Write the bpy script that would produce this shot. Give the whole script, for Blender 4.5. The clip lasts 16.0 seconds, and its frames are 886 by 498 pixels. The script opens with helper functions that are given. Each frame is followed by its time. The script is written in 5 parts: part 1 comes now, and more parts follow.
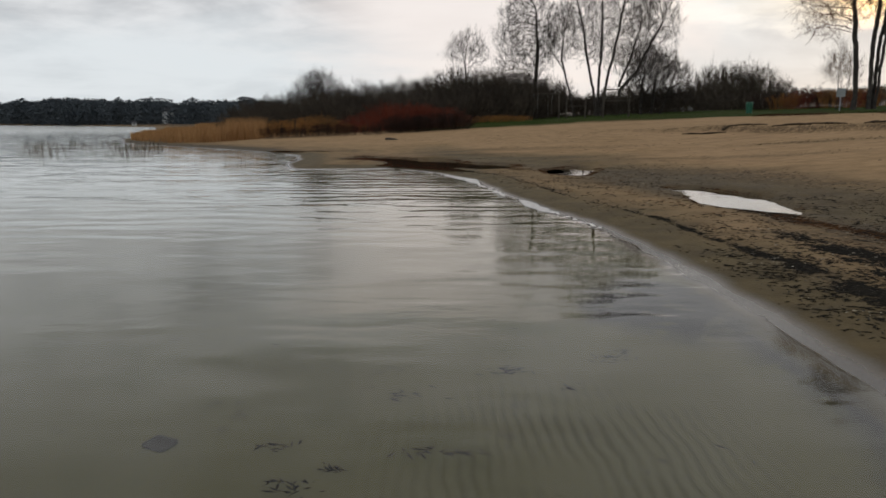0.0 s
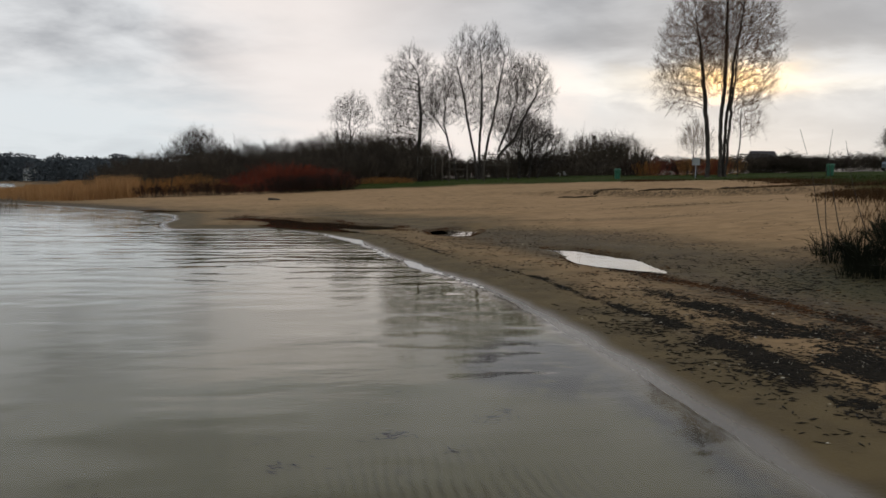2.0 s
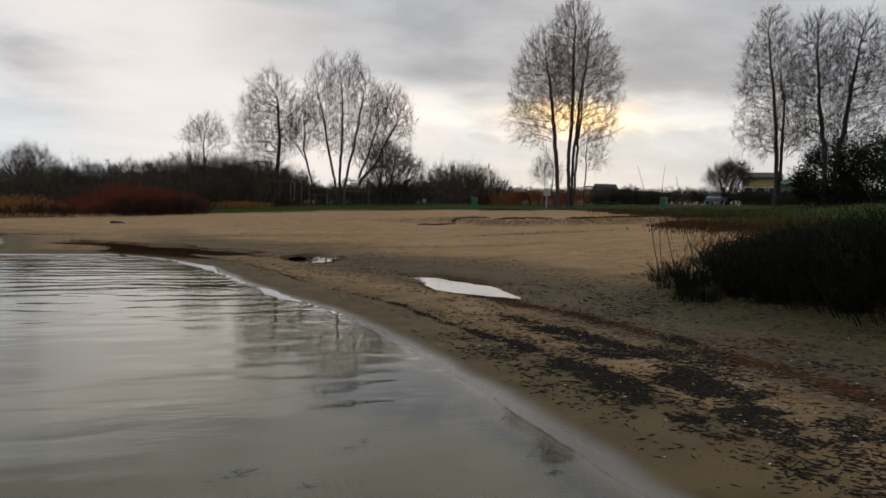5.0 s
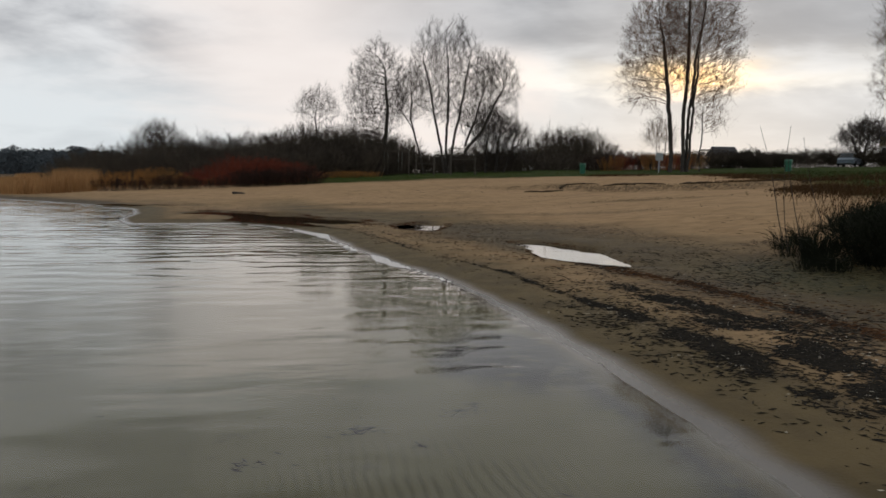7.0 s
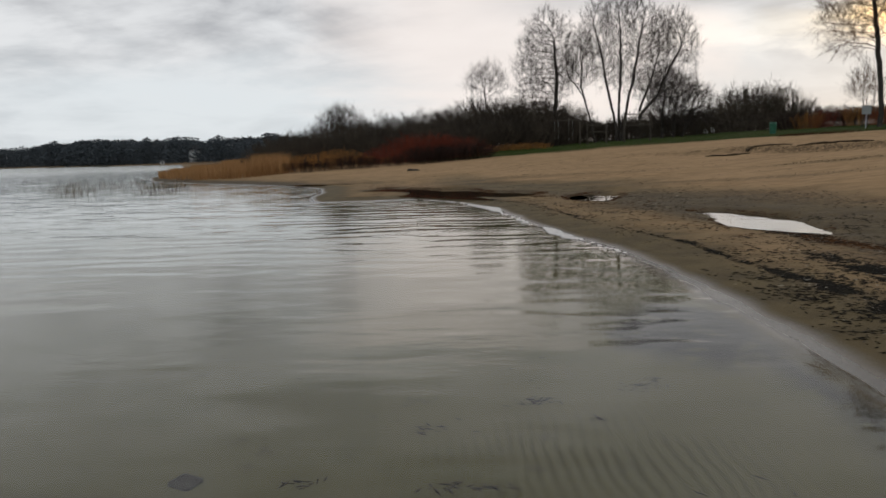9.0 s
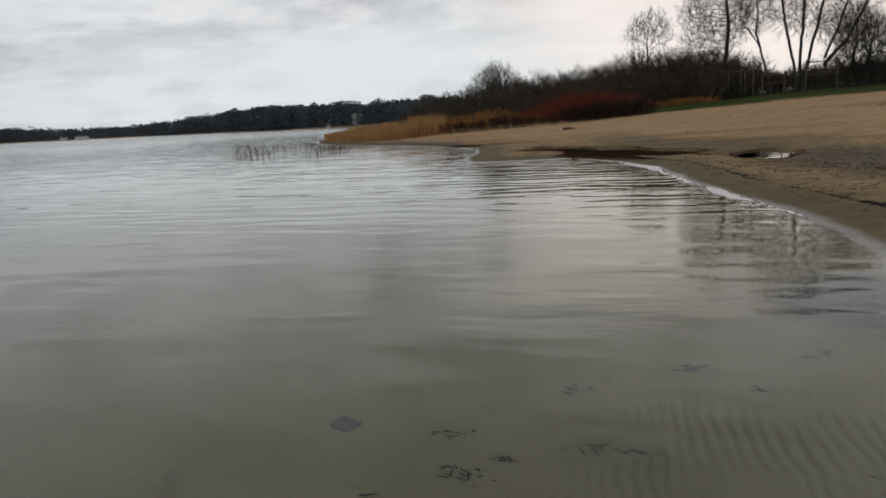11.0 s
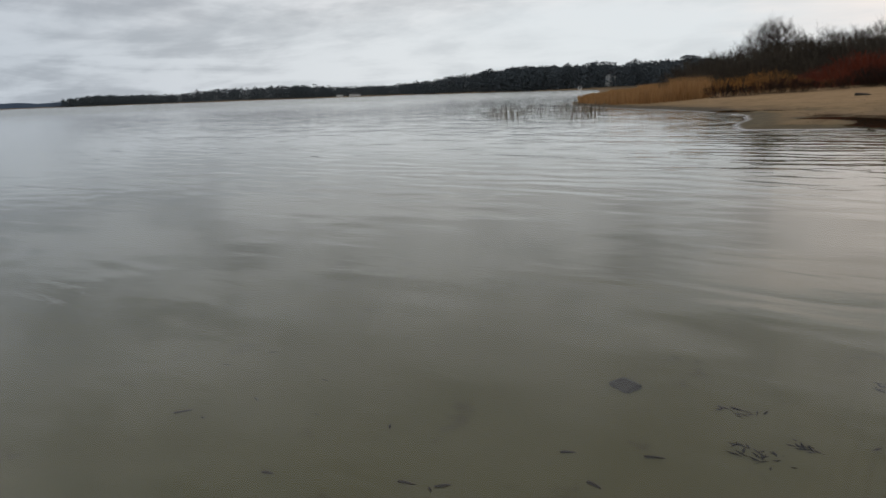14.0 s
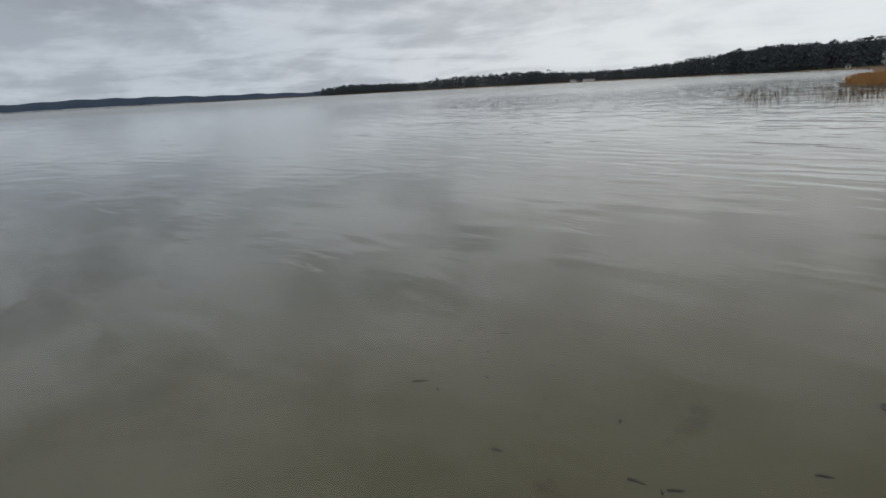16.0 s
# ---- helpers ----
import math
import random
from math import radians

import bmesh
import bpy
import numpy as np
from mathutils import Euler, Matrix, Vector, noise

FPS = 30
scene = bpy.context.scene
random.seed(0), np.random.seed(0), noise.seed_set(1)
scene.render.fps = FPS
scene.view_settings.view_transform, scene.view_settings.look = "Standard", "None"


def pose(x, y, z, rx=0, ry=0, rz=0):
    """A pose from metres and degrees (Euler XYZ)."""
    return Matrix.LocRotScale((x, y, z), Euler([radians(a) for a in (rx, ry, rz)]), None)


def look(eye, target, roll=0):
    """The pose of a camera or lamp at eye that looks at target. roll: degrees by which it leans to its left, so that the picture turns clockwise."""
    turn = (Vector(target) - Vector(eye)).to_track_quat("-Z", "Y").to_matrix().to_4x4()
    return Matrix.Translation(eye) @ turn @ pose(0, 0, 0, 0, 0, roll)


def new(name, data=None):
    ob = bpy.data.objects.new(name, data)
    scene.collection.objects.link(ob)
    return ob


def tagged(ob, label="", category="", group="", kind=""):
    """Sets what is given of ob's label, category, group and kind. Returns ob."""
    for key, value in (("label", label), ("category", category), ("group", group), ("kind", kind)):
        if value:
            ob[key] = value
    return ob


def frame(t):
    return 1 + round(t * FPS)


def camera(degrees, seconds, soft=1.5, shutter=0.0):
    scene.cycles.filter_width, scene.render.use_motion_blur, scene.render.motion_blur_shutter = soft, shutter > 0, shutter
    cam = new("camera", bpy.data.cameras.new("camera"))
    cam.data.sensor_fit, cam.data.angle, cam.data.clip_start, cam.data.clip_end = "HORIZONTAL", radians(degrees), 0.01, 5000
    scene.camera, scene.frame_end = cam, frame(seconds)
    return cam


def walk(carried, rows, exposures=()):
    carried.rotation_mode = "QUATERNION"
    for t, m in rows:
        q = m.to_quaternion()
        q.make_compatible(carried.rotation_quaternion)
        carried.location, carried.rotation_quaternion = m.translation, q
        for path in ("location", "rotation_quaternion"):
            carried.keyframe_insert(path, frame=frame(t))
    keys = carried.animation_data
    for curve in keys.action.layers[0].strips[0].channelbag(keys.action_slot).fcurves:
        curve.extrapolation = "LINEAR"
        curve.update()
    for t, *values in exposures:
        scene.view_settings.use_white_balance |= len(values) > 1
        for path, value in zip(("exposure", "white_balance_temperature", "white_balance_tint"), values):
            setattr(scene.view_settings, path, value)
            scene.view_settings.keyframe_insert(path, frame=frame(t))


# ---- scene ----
# ---------------------------------------------------------------- camera
cam = camera(65.0, 16.0, soft=1.6, shutter=0.25)
PATH = [
    (0, 0.000, 0.000, 1.500, 79.805, -0.095, 0.003),
    (0.5, 0.007, 0.007, 1.500, 81.474, -0.406, -3.251),
    (1, 0.015, 0.015, 1.500, 83.337, -0.212, -4.801),
    (1.5, 0.022, 0.022, 1.500, 84.311, -0.622, -6.505),
    (2, 0.030, 0.030, 1.500, 84.868, -0.856, -9.352),
    (2.5, 0.037, 0.037, 1.500, 85.977, -0.885, -11.124),
    (3, 0.045, 0.045, 1.500, 86.790, -1.366, -13.356),
    (3.5, 0.052, 0.052, 1.500, 87.589, -1.308, -15.087),
    (4, 0.060, 0.060, 1.500, 87.611, -1.380, -17.521),
    (4.2, 0.058, 0.059, 1.500, 87.633, -1.612, -18.563),
    (4.5, 0.059, 0.061, 1.500, 87.596, -1.723, -19.817),
    (4.9, 0.057, 0.060, 1.500, 87.388, -1.808, -20.739),
    (5.3, 0.052, 0.056, 1.500, 87.023, -1.815, -20.782),
    (5.7, 0.045, 0.052, 1.500, 86.529, -1.741, -19.922),
    (6, 0.041, 0.048, 1.500, 86.090, -1.629, -18.667),
    (6.3, 0.037, 0.046, 1.500, 85.607, -1.467, -16.880),
    (6.5, 0.035, 0.045, 1.500, 85.223, -1.382, -15.279),
    (7, 0.030, 0.042, 1.500, 84.435, -1.028, -12.078),
    (7.5, 0.025, 0.039, 1.500, 83.933, -0.150, -8.837),
    (8, 0.020, 0.036, 1.500, 83.307, 0.832, -4.815),
    (8.5, 0.015, 0.033, 1.500, 82.866, 1.098, -1.387),
    (9, 0.010, 0.030, 1.500, 82.237, 1.631, 1.758),
    (9.2, 0.009, 0.027, 1.500, 82.168, 2.011, 3.227),
    (9.7, 0.015, 0.026, 1.500, 81.532, 2.546, 6.395),
    (10.3, 0.032, 0.026, 1.500, 80.554, 2.890, 10.010),
    (10.9, 0.037, 0.018, 1.500, 79.590, 2.931, 13.677),
    (11.5, 0.000, -0.010, 1.500, 78.904, 2.692, 17.664),
    (12, -0.055, -0.045, 1.500, 78.483, 1.881, 21.051),
    (12.5, -0.110, -0.080, 1.500, 78.140, 2.072, 24.729),
    (13, -0.140, -0.105, 1.500, 77.693, 1.337, 27.368),
    (13.5, -0.170, -0.130, 1.500, 77.424, 1.577, 30.847),
    (14, -0.200, -0.155, 1.500, 77.309, 2.127, 34.429),
    (14.5, -0.230, -0.180, 1.500, 77.023, 1.984, 37.693),
    (15, -0.240, -0.183, 1.500, 76.812, 2.091, 44.760),
    (15.5, -0.250, -0.187, 1.500, 77.151, 2.192, 48.775),
    (16, -0.260, -0.190, 1.500, 77.030, 3.113, 53.014),
]
walk(cam, [(t, pose(x, y, z, a, b, c)) for t, x, y, z, a, b, c in PATH])

# ---------------------------------------------------------------- node helpers


def nd(tree, kind, ins=(), **props):
    """A shader node with its inputs set by name or number: a value or a socket."""
    node = tree.nodes.new("ShaderNode" + kind)
    for key, value in props.items():
        if key == "operation":
            node.operation = value
        elif key == "data_type":
            node.data_type = value
        elif key == "blend_type":
            node.blend_type = value
        elif key == "attribute_name":
            node.attribute_name = value
        elif key == "sky_type":
            node.sky_type = value
    for key, value in dict(ins).items():
        if hasattr(value, "is_output"):
            tree.links.new(value, node.inputs[key])
        else:
            node.inputs[key].default_value = value
    return node


def mth(tree, op, a, b=0.0, c=0.0):
    return nd(tree, "Math", {0: a, 1: b, 2: c}, operation=op).outputs[0]


def sstep(tree, x, lo, hi):
    node = nd(tree, "MapRange", {0: x, 1: lo, 2: hi, 3: 0.0, 4: 1.0})
    node.interpolation_type = "SMOOTHSTEP"
    return node.outputs[0]


def mixc(tree, f, a, b, blend="MIX"):
    node = nd(tree, "Mix", data_type="RGBA", blend_type=blend)
    for k, v in ((0, f), (6, a), (7, b)):
        if hasattr(v, "is_output"):
            tree.links.new(v, node.inputs[k])
        else:
            node.inputs[k].default_value = v if k == 0 else (*v, 1.0)
    return node.outputs[2]


def vmap(tree, vec, scale, rot=(0, 0, 0)):
    return nd(tree, "Mapping", {0: vec, 2: rot, 3: scale}).outputs[0]


def noi(tree, vec, scale, detail=4.0, rough=0.55, dist=0.0):
    return nd(tree, "TexNoise", {"Vector": vec, "Scale": scale, "Detail": detail, "Roughness": rough, "Distortion": dist}).outputs[0]


# ---------------------------------------------------------------- sky and sun
SUN_AZ, SUN_EL = radians(31.2), radians(8.0)
SUN = Vector((math.sin(SUN_AZ) * math.cos(SUN_EL), math.cos(SUN_AZ) * math.cos(SUN_EL), math.sin(SUN_EL)))


def make_world():
    """An overcast evening sky: layered grey cloud, a pale rim, and a yellow gap where the low sun stands."""
    world = bpy.data.worlds.new("overcast_sky")
    world.use_nodes = True
    scene.world = world
    t = world.node_tree
    t.nodes.clear()
    way = nd(t, "TexCoord").outputs["Generated"]
    xyz = nd(t, "SeparateXYZ", {0: way}).outputs
    z = mth(t, "MAXIMUM", xyz[2], 0.0)
    sky = nd(t, "TexSky", sky_type="NISHITA")
    sky.sun_disc = False
    sky.sun_elevation, sky.sun_rotation = SUN_EL, SUN_AZ
    clear = mixc(t, 1.0, sky.outputs[0], (0.08, 0.08, 0.08), "MULTIPLY")
    # cloud deck seen in perspective
    low = mth(t, "ADD", z, 0.28)
    deck = nd(t, "CombineXYZ", {0: mth(t, "DIVIDE", xyz[0], low), 1: mth(t, "DIVIDE", xyz[1], low), 2: mth(t, "MULTIPLY", z, 1.5)}).outputs[0]
    big = noi(t, vmap(t, deck, (1.0, 1.0, 1.0), (0, 0, 0.6)), 1.15, 6.0, 0.52, 0.35)
    fine = noi(t, vmap(t, deck, (1.0, 1.25, 1.0)), 3.4, 5.0, 0.55, 0.3)
    flat = mth(t, "ADD", z, 0.09)
    layer = nd(t, "CombineXYZ", {0: mth(t, "DIVIDE", xyz[0], flat), 1: mth(t, "DIVIDE", xyz[1], flat), 2: 3.7}).outputs[0]
    strata = noi(t, layer, 0.62, 6.0, 0.58, 0.5)
    mass = mth(t, "ADD", mth(t, "ADD", mth(t, "MULTIPLY", big, 0.34), mth(t, "MULTIPLY", fine, 0.26)), mth(t, "MULTIPLY", strata, 0.40))
    toward = nd(t, "VectorMath", {0: way, 1: SUN}, operation="DOT_PRODUCT").outputs["Value"]
    lee = sstep(t, toward, 0.65, 0.05)
    lit = sstep(t, mth(t, "SUBTRACT", mass, mth(t, "MULTIPLY", lee, 0.03)), 0.39, mth(t, "SUBTRACT", 0.57, mth(t, "MULTIPLY", lee, 0.03)))
    cloud = mixc(t, lit, (0.42, 0.43, 0.455), (0.80, 0.812, 0.828))
    # paler towards the rim of the sky
    rim = sstep(t, mth(t, "ADD", z, mth(t, "MULTIPLY", mth(t, "SUBTRACT", fine, 0.5), 0.12)), 0.17, 0.07)
    pale = mixc(t, sstep(t, toward, 0.80, 0.97), (0.75, 0.805, 0.84), (0.69, 0.70, 0.715))
    cloud = mixc(t, mth(t, "MULTIPLY", rim, mth(t, "SUBTRACT", 0.75, mth(t, "MULTIPLY", lee, 0.38))), cloud, pale)
    # a sunlit heap of cloud beside the sun
    heap = nd(t, "VectorMath", {0: way, 1: (0.05, 0.975, 0.212)}, operation="DOT_PRODUCT").outputs["Value"]
    heap = mth(t, "MULTIPLY", sstep(t, mth(t, "ADD", heap, mth(t, "MULTIPLY", mth(t, "SUBTRACT", big, 0.5), 0.12)), 0.948, 0.992), sstep(t, mth(t, "ADD", z, mth(t, "MULTIPLY", mth(t, "SUBTRACT", strata, 0.5), 0.10)), 0.285, 0.255))
    cloud = mixc(t, mth(t, "MULTIPLY", heap, 0.85), cloud, (0.95, 0.87, 0.83))
    # cooler away from the sun
    cool = sstep(t, toward, 0.50, -0.30)
    cloud = mixc(t, mth(t, "MULTIPLY", cool, mth(t, "SUBTRACT", 0.95, mth(t, "MULTIPLY", sstep(t, z, 0.20, 0.45), 0.9))), cloud, mixc(t, 1.0, cloud, (0.65, 0.70, 0.765), "MULTIPLY"))
    # heavier overhead
    over = sstep(t, mth(t, "ADD", z, mth(t, "MULTIPLY", mth(t, "SUBTRACT", strata, 0.5), 0.16)), 0.26, 0.46)
    cloud = mixc(t, mth(t, "MULTIPLY", over, mth(t, "SUBTRACT", 0.78, mth(t, "MULTIPLY", cool, 0.88))), cloud, mixc(t, 1.0, cloud, (0.60, 0.60, 0.62), "MULTIPLY"))
    # brighter towards the zenith on the side away from the sun
    cloud = mixc(t, mth(t, "MULTIPLY", mth(t, "MULTIPLY", cool, sstep(t, z, 0.32, 0.62)), 0.55), cloud, (1.02, 1.06, 1.10))
    # grey bank above the sun
    near = sstep(t, toward, 0.84, 0.97)
    bank = mth(t, "MULTIPLY", near, mth(t, "MULTIPLY", sstep(t, z, 0.165, 0.20), sstep(t, z, 0.70, 0.40)))
    cloud = mixc(t, mth(t, "MULTIPLY", bank, 0.8), cloud, mixc(t, lit, (0.385, 0.40, 0.43), (0.53, 0.545, 0.575)))
    # faint warm wash and the bright gap
    warm = mth(t, "POWER", mth(t, "MAXIMUM", toward, 0.0), 14.0)
    cloud = mixc(t, mth(t, "MULTIPLY", warm, 0.6), cloud, mixc(t, 1.0, cloud, (1.02, 1.0, 0.98), "MULTIPLY"))
    rel = mth(t, "DIVIDE", mth(t, "SUBTRACT", mth(t, "ADD", z, mth(t, "MULTIPLY", mth(t, "SUBTRACT", fine, 0.5), 0.07)), 0.142), 0.019)
    band = mth(t, "POWER", 2.718, mth(t, "MULTIPLY", mth(t, "MULTIPLY", rel, rel), -1.0))
    gap = mth(t, "MULTIPLY", band, mth(t, "POWER", mth(t, "MAXIMUM", toward, 0.0), 38.0))
    glow = mixc(t, gap, (0.0, 0.0, 0.0), (0.34, 0.29, 0.20))
    core = mth(t, "MULTIPLY", band, mth(t, "POWER", mth(t, "MAXIMUM", toward, 0.0), 600.0))
    glow = mixc(t, core, glow, (2.0, 1.15, 0.22))
    total = mixc(t, 1.0, mixc(t, 0.96, clear, cloud), glow, "ADD")
    t.links.new(nd(t, "Background", {0: total, 1: 1.0}).outputs[0], nd(t, "OutputWorld").inputs[0])


make_world()
sun = new("sun", bpy.data.lights.new("sun", "SUN"))
sun.data.energy, sun.data.angle, sun.data.color = 0.09, radians(80), (1.0, 0.88, 0.72)
sun.matrix_world = look(tuple(SUN * 60), (0, 0, 0))

# ---------------------------------------------------------------- materials


def mat(name):
    m = bpy.data.materials.new(name)
    m.use_nodes = True
    t = m.node_tree
    t.nodes.clear()
    out = nd(t, "OutputMaterial")
    bs = nd(t, "BsdfPrincipled")
    t.links.new(bs.outputs[0], out.inputs[0])
    return m, t, bs


def put(t, bs, **ins):
    for key, value in ins.items():
        sock = bs.inputs[key.replace("_", " ")]
        if hasattr(value, "is_output"):
            t.links.new(value, sock)
        else:
            sock.default_value = (*value, 1.0) if isinstance(value, tuple) else value


def bump(t, height, dist, strength=1.0):
    return nd(t, "Bump", {"Strength": strength, "Distance": dist, "Height": height}).outputs[0]


def plain(name, a, b, scale=8.0, rough=0.8, relief=0.01, metal=0.0, spread=0.25, sheen=0.12):
    """A surface that wanders between two colours at two scales, with a fine relief and a shade of its own for each object."""
    m, t, bs = mat(name)
    p = nd(t, "TexCoord").outputs["Object"]
    n1, n2 = noi(t, p, scale, 6.0), noi(t, p, scale * 7.0, 3.0)
    f = mth(t, "ADD", mth(t, "MULTIPLY", sstep(t, n1, 0.3, 0.7), 0.7), mth(t, "MULTIPLY", n2, 0.3))
    col = mixc(t, f, a, b)
    shade = mth(t, "ADD", 1.0 - spread / 2, mth(t, "MULTIPLY", nd(t, "ObjectInfo").outputs["Random"], spread))
    hsv = nd(t, "HueSaturation", {"Value": shade, "Color": col}).outputs[0]
    put(t, bs, Base_Color=hsv, Roughness=rough, Metallic=metal, Specular_IOR_Level=sheen if rough > 0.55 else 0.5, Normal=bump(t, n2, relief))
    return m


def island(name, a, b, rough=0.75):
    """Colour that differs from piece to piece of one mesh."""
    m, t, bs = mat(name)
    r = nd(t, "NewGeometry").outputs["Random Per Island"]
    p = nd(t, "TexCoord").outputs["Object"]
    f = mth(t, "ADD", mth(t, "MULTIPLY", r, 0.75), mth(t, "MULTIPLY", noi(t, p, 0.35, 3.0), 0.25))
    put(t, bs, Base_Color=mixc(t, f, a, b), Roughness=rough, Specular_IOR_Level=0.08)
    return m


def ground_material():
    m, t, bs = mat("beach_and_lawn")
    p = nd(t, "NewGeometry").outputs["Position"]
    z = nd(t, "SeparateXYZ", {0: p}).outputs[2]
    x = nd(t, "SeparateXYZ", {0: p}).outputs[0]
    grass = nd(t, "Attribute", attribute_name="grass").outputs["Fac"]
    wet = nd(t, "Attribute", attribute_name="wet").outputs["Fac"]
    muck = nd(t, "Attribute", attribute_name="muck").outputs["Fac"]
    big, mid, fine = noi(t, p, 0.22, 4.0), noi(t, p, 1.7, 6.0, 0.6), noi(t, p, 38.0, 4.0, 0.65)
    streak = noi(t, vmap(t, p, (0.35, 1.6, 1.0), (0, 0, 0.5)), 1.4, 5.0, 0.6)
    sand = mixc(t, sstep(t, mid, 0.3, 0.7), (0.250, 0.162, 0.084), (0.350, 0.230, 0.124))
    sand = mixc(t, mth(t, "MULTIPLY", sstep(t, big, 0.35, 0.65), 0.4), sand, (0.385, 0.252, 0.142))
    sand = mixc(t, mth(t, "MULTIPLY", sstep(t, streak, 0.50, 0.70), 0.45), sand, (0.150, 0.098, 0.055))
    sand = mixc(t, mth(t, "MULTIPLY", sstep(t, fine, 0.60, 0.72), 0.6), sand, (0.10, 0.073, 0.050))
    damp = mixc(t, sstep(t, mid, 0.3, 0.7), (0.068, 0.049, 0.021), (0.114, 0.082, 0.036))
    col = mixc(t, wet, sand, damp)
    col = mixc(t, mth(t, "MULTIPLY", muck, sstep(t, noi(t, p, 9.0, 5.0, 0.7), 0.36, 0.56)), col, (0.045, 0.034, 0.023))
    # lake bed: clean sand close in, brown-green silt further out
    silt = sstep(t, mth(t, "ADD", z, mth(t, "MULTIPLY", mth(t, "SUBTRACT", mid, 0.5), 0.25)), -0.10, -0.75)
    bed = mixc(t, silt, (0.138, 0.124, 0.070), (0.102, 0.104, 0.056))
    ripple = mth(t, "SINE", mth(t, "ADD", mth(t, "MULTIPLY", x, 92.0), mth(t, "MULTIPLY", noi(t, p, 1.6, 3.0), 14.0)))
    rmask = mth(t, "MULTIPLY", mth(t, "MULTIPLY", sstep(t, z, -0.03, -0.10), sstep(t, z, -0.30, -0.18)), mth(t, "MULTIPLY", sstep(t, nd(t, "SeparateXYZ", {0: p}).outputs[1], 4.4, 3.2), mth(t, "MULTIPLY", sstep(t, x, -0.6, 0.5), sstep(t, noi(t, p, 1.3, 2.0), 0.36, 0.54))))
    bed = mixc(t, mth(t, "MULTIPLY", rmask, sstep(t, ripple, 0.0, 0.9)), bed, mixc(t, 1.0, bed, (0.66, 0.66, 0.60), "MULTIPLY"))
    bed = mixc(t, mth(t, "MULTIPLY", sstep(t, noi(t, p, 3.1, 6.0, 0.7), 0.60, 0.70), 0.55), bed, (0.075, 0.065, 0.04))
    bed = mixc(t, mth(t, "MULTIPLY", sstep(t, noi(t, p, 0.55, 4.0, 0.6), 0.50, 0.66), 0.6), bed, (0.085, 0.082, 0.032))
    bed = mixc(t, mth(t, "MULTIPLY", muck, sstep(t, noi(t, p, 4.0, 5.0, 0.7), 0.22, 0.52)), bed, (0.040, 0.040, 0.042))
    under = sstep(t, z, 0.0, -0.02)
    col = mixc(t, under, col, bed)
    turf = mixc(t, sstep(t, noi(t, p, 0.9, 6.0, 0.65), 0.35, 0.65), (0.017, 0.033, 0.004), (0.032, 0.046, 0.006))
    turf = mixc(t, mth(t, "MULTIPLY", sstep(t, big, 0.5, 0.7), 0.5), turf, (0.055, 0.045, 0.016))
    col = mixc(t, grass, col, turf)
    film = mth(t, "MULTIPLY", sstep(t, mth(t, "ADD", z, mth(t, "MULTIPLY", mth(t, "SUBTRACT", mid, 0.5), 0.012)), 0.026, 0.003), mth(t, "MULTIPLY", sstep(t, z, -0.01, 0.0), mth(t, "SUBTRACT", 1.0, mth(t, "MULTIPLY", muck, 0.8))))
    rough = mth(t, "SUBTRACT", mth(t, "SUBTRACT", 0.95, mth(t, "MULTIPLY", wet, 0.25)), mth(t, "MULTIPLY", film, 0.52))
    col = mixc(t, mth(t, "MULTIPLY", film, 0.7), col, (0.074, 0.065, 0.058))
    gloss = mth(t, "ADD", 0.06, mth(t, "ADD", mth(t, "MULTIPLY", wet, 0.08), mth(t, "MULTIPLY", film, 0.5)))
    steps = noi(t, p, 3.4, 3.0, 0.5)
    h = mth(t, "ADD", mth(t, "MULTIPLY", mth(t, "MULTIPLY", fine, 0.006), mth(t, "SUBTRACT", 1.0, mth(t, "MULTIPLY", mth(t, "MAXIMUM", under, film), 0.9))), mth(t, "MULTIPLY", mth(t, "MULTIPLY", steps, 0.05), mth(t, "SUBTRACT", 1.0, wet)))
    h = mth(t, "ADD", h, mth(t, "MULTIPLY", mth(t, "MULTIPLY", ripple, rmask), 0.006))
    h = mth(t, "ADD", h, mth(t, "MULTIPLY", mth(t, "MULTIPLY", noi(t, p, 14.0, 3.0), grass), 0.05))
    put(t, bs, Base_Color=col, Roughness=rough, Specular_IOR_Level=gloss, Normal=bump(t, h, 1.0))
    return m


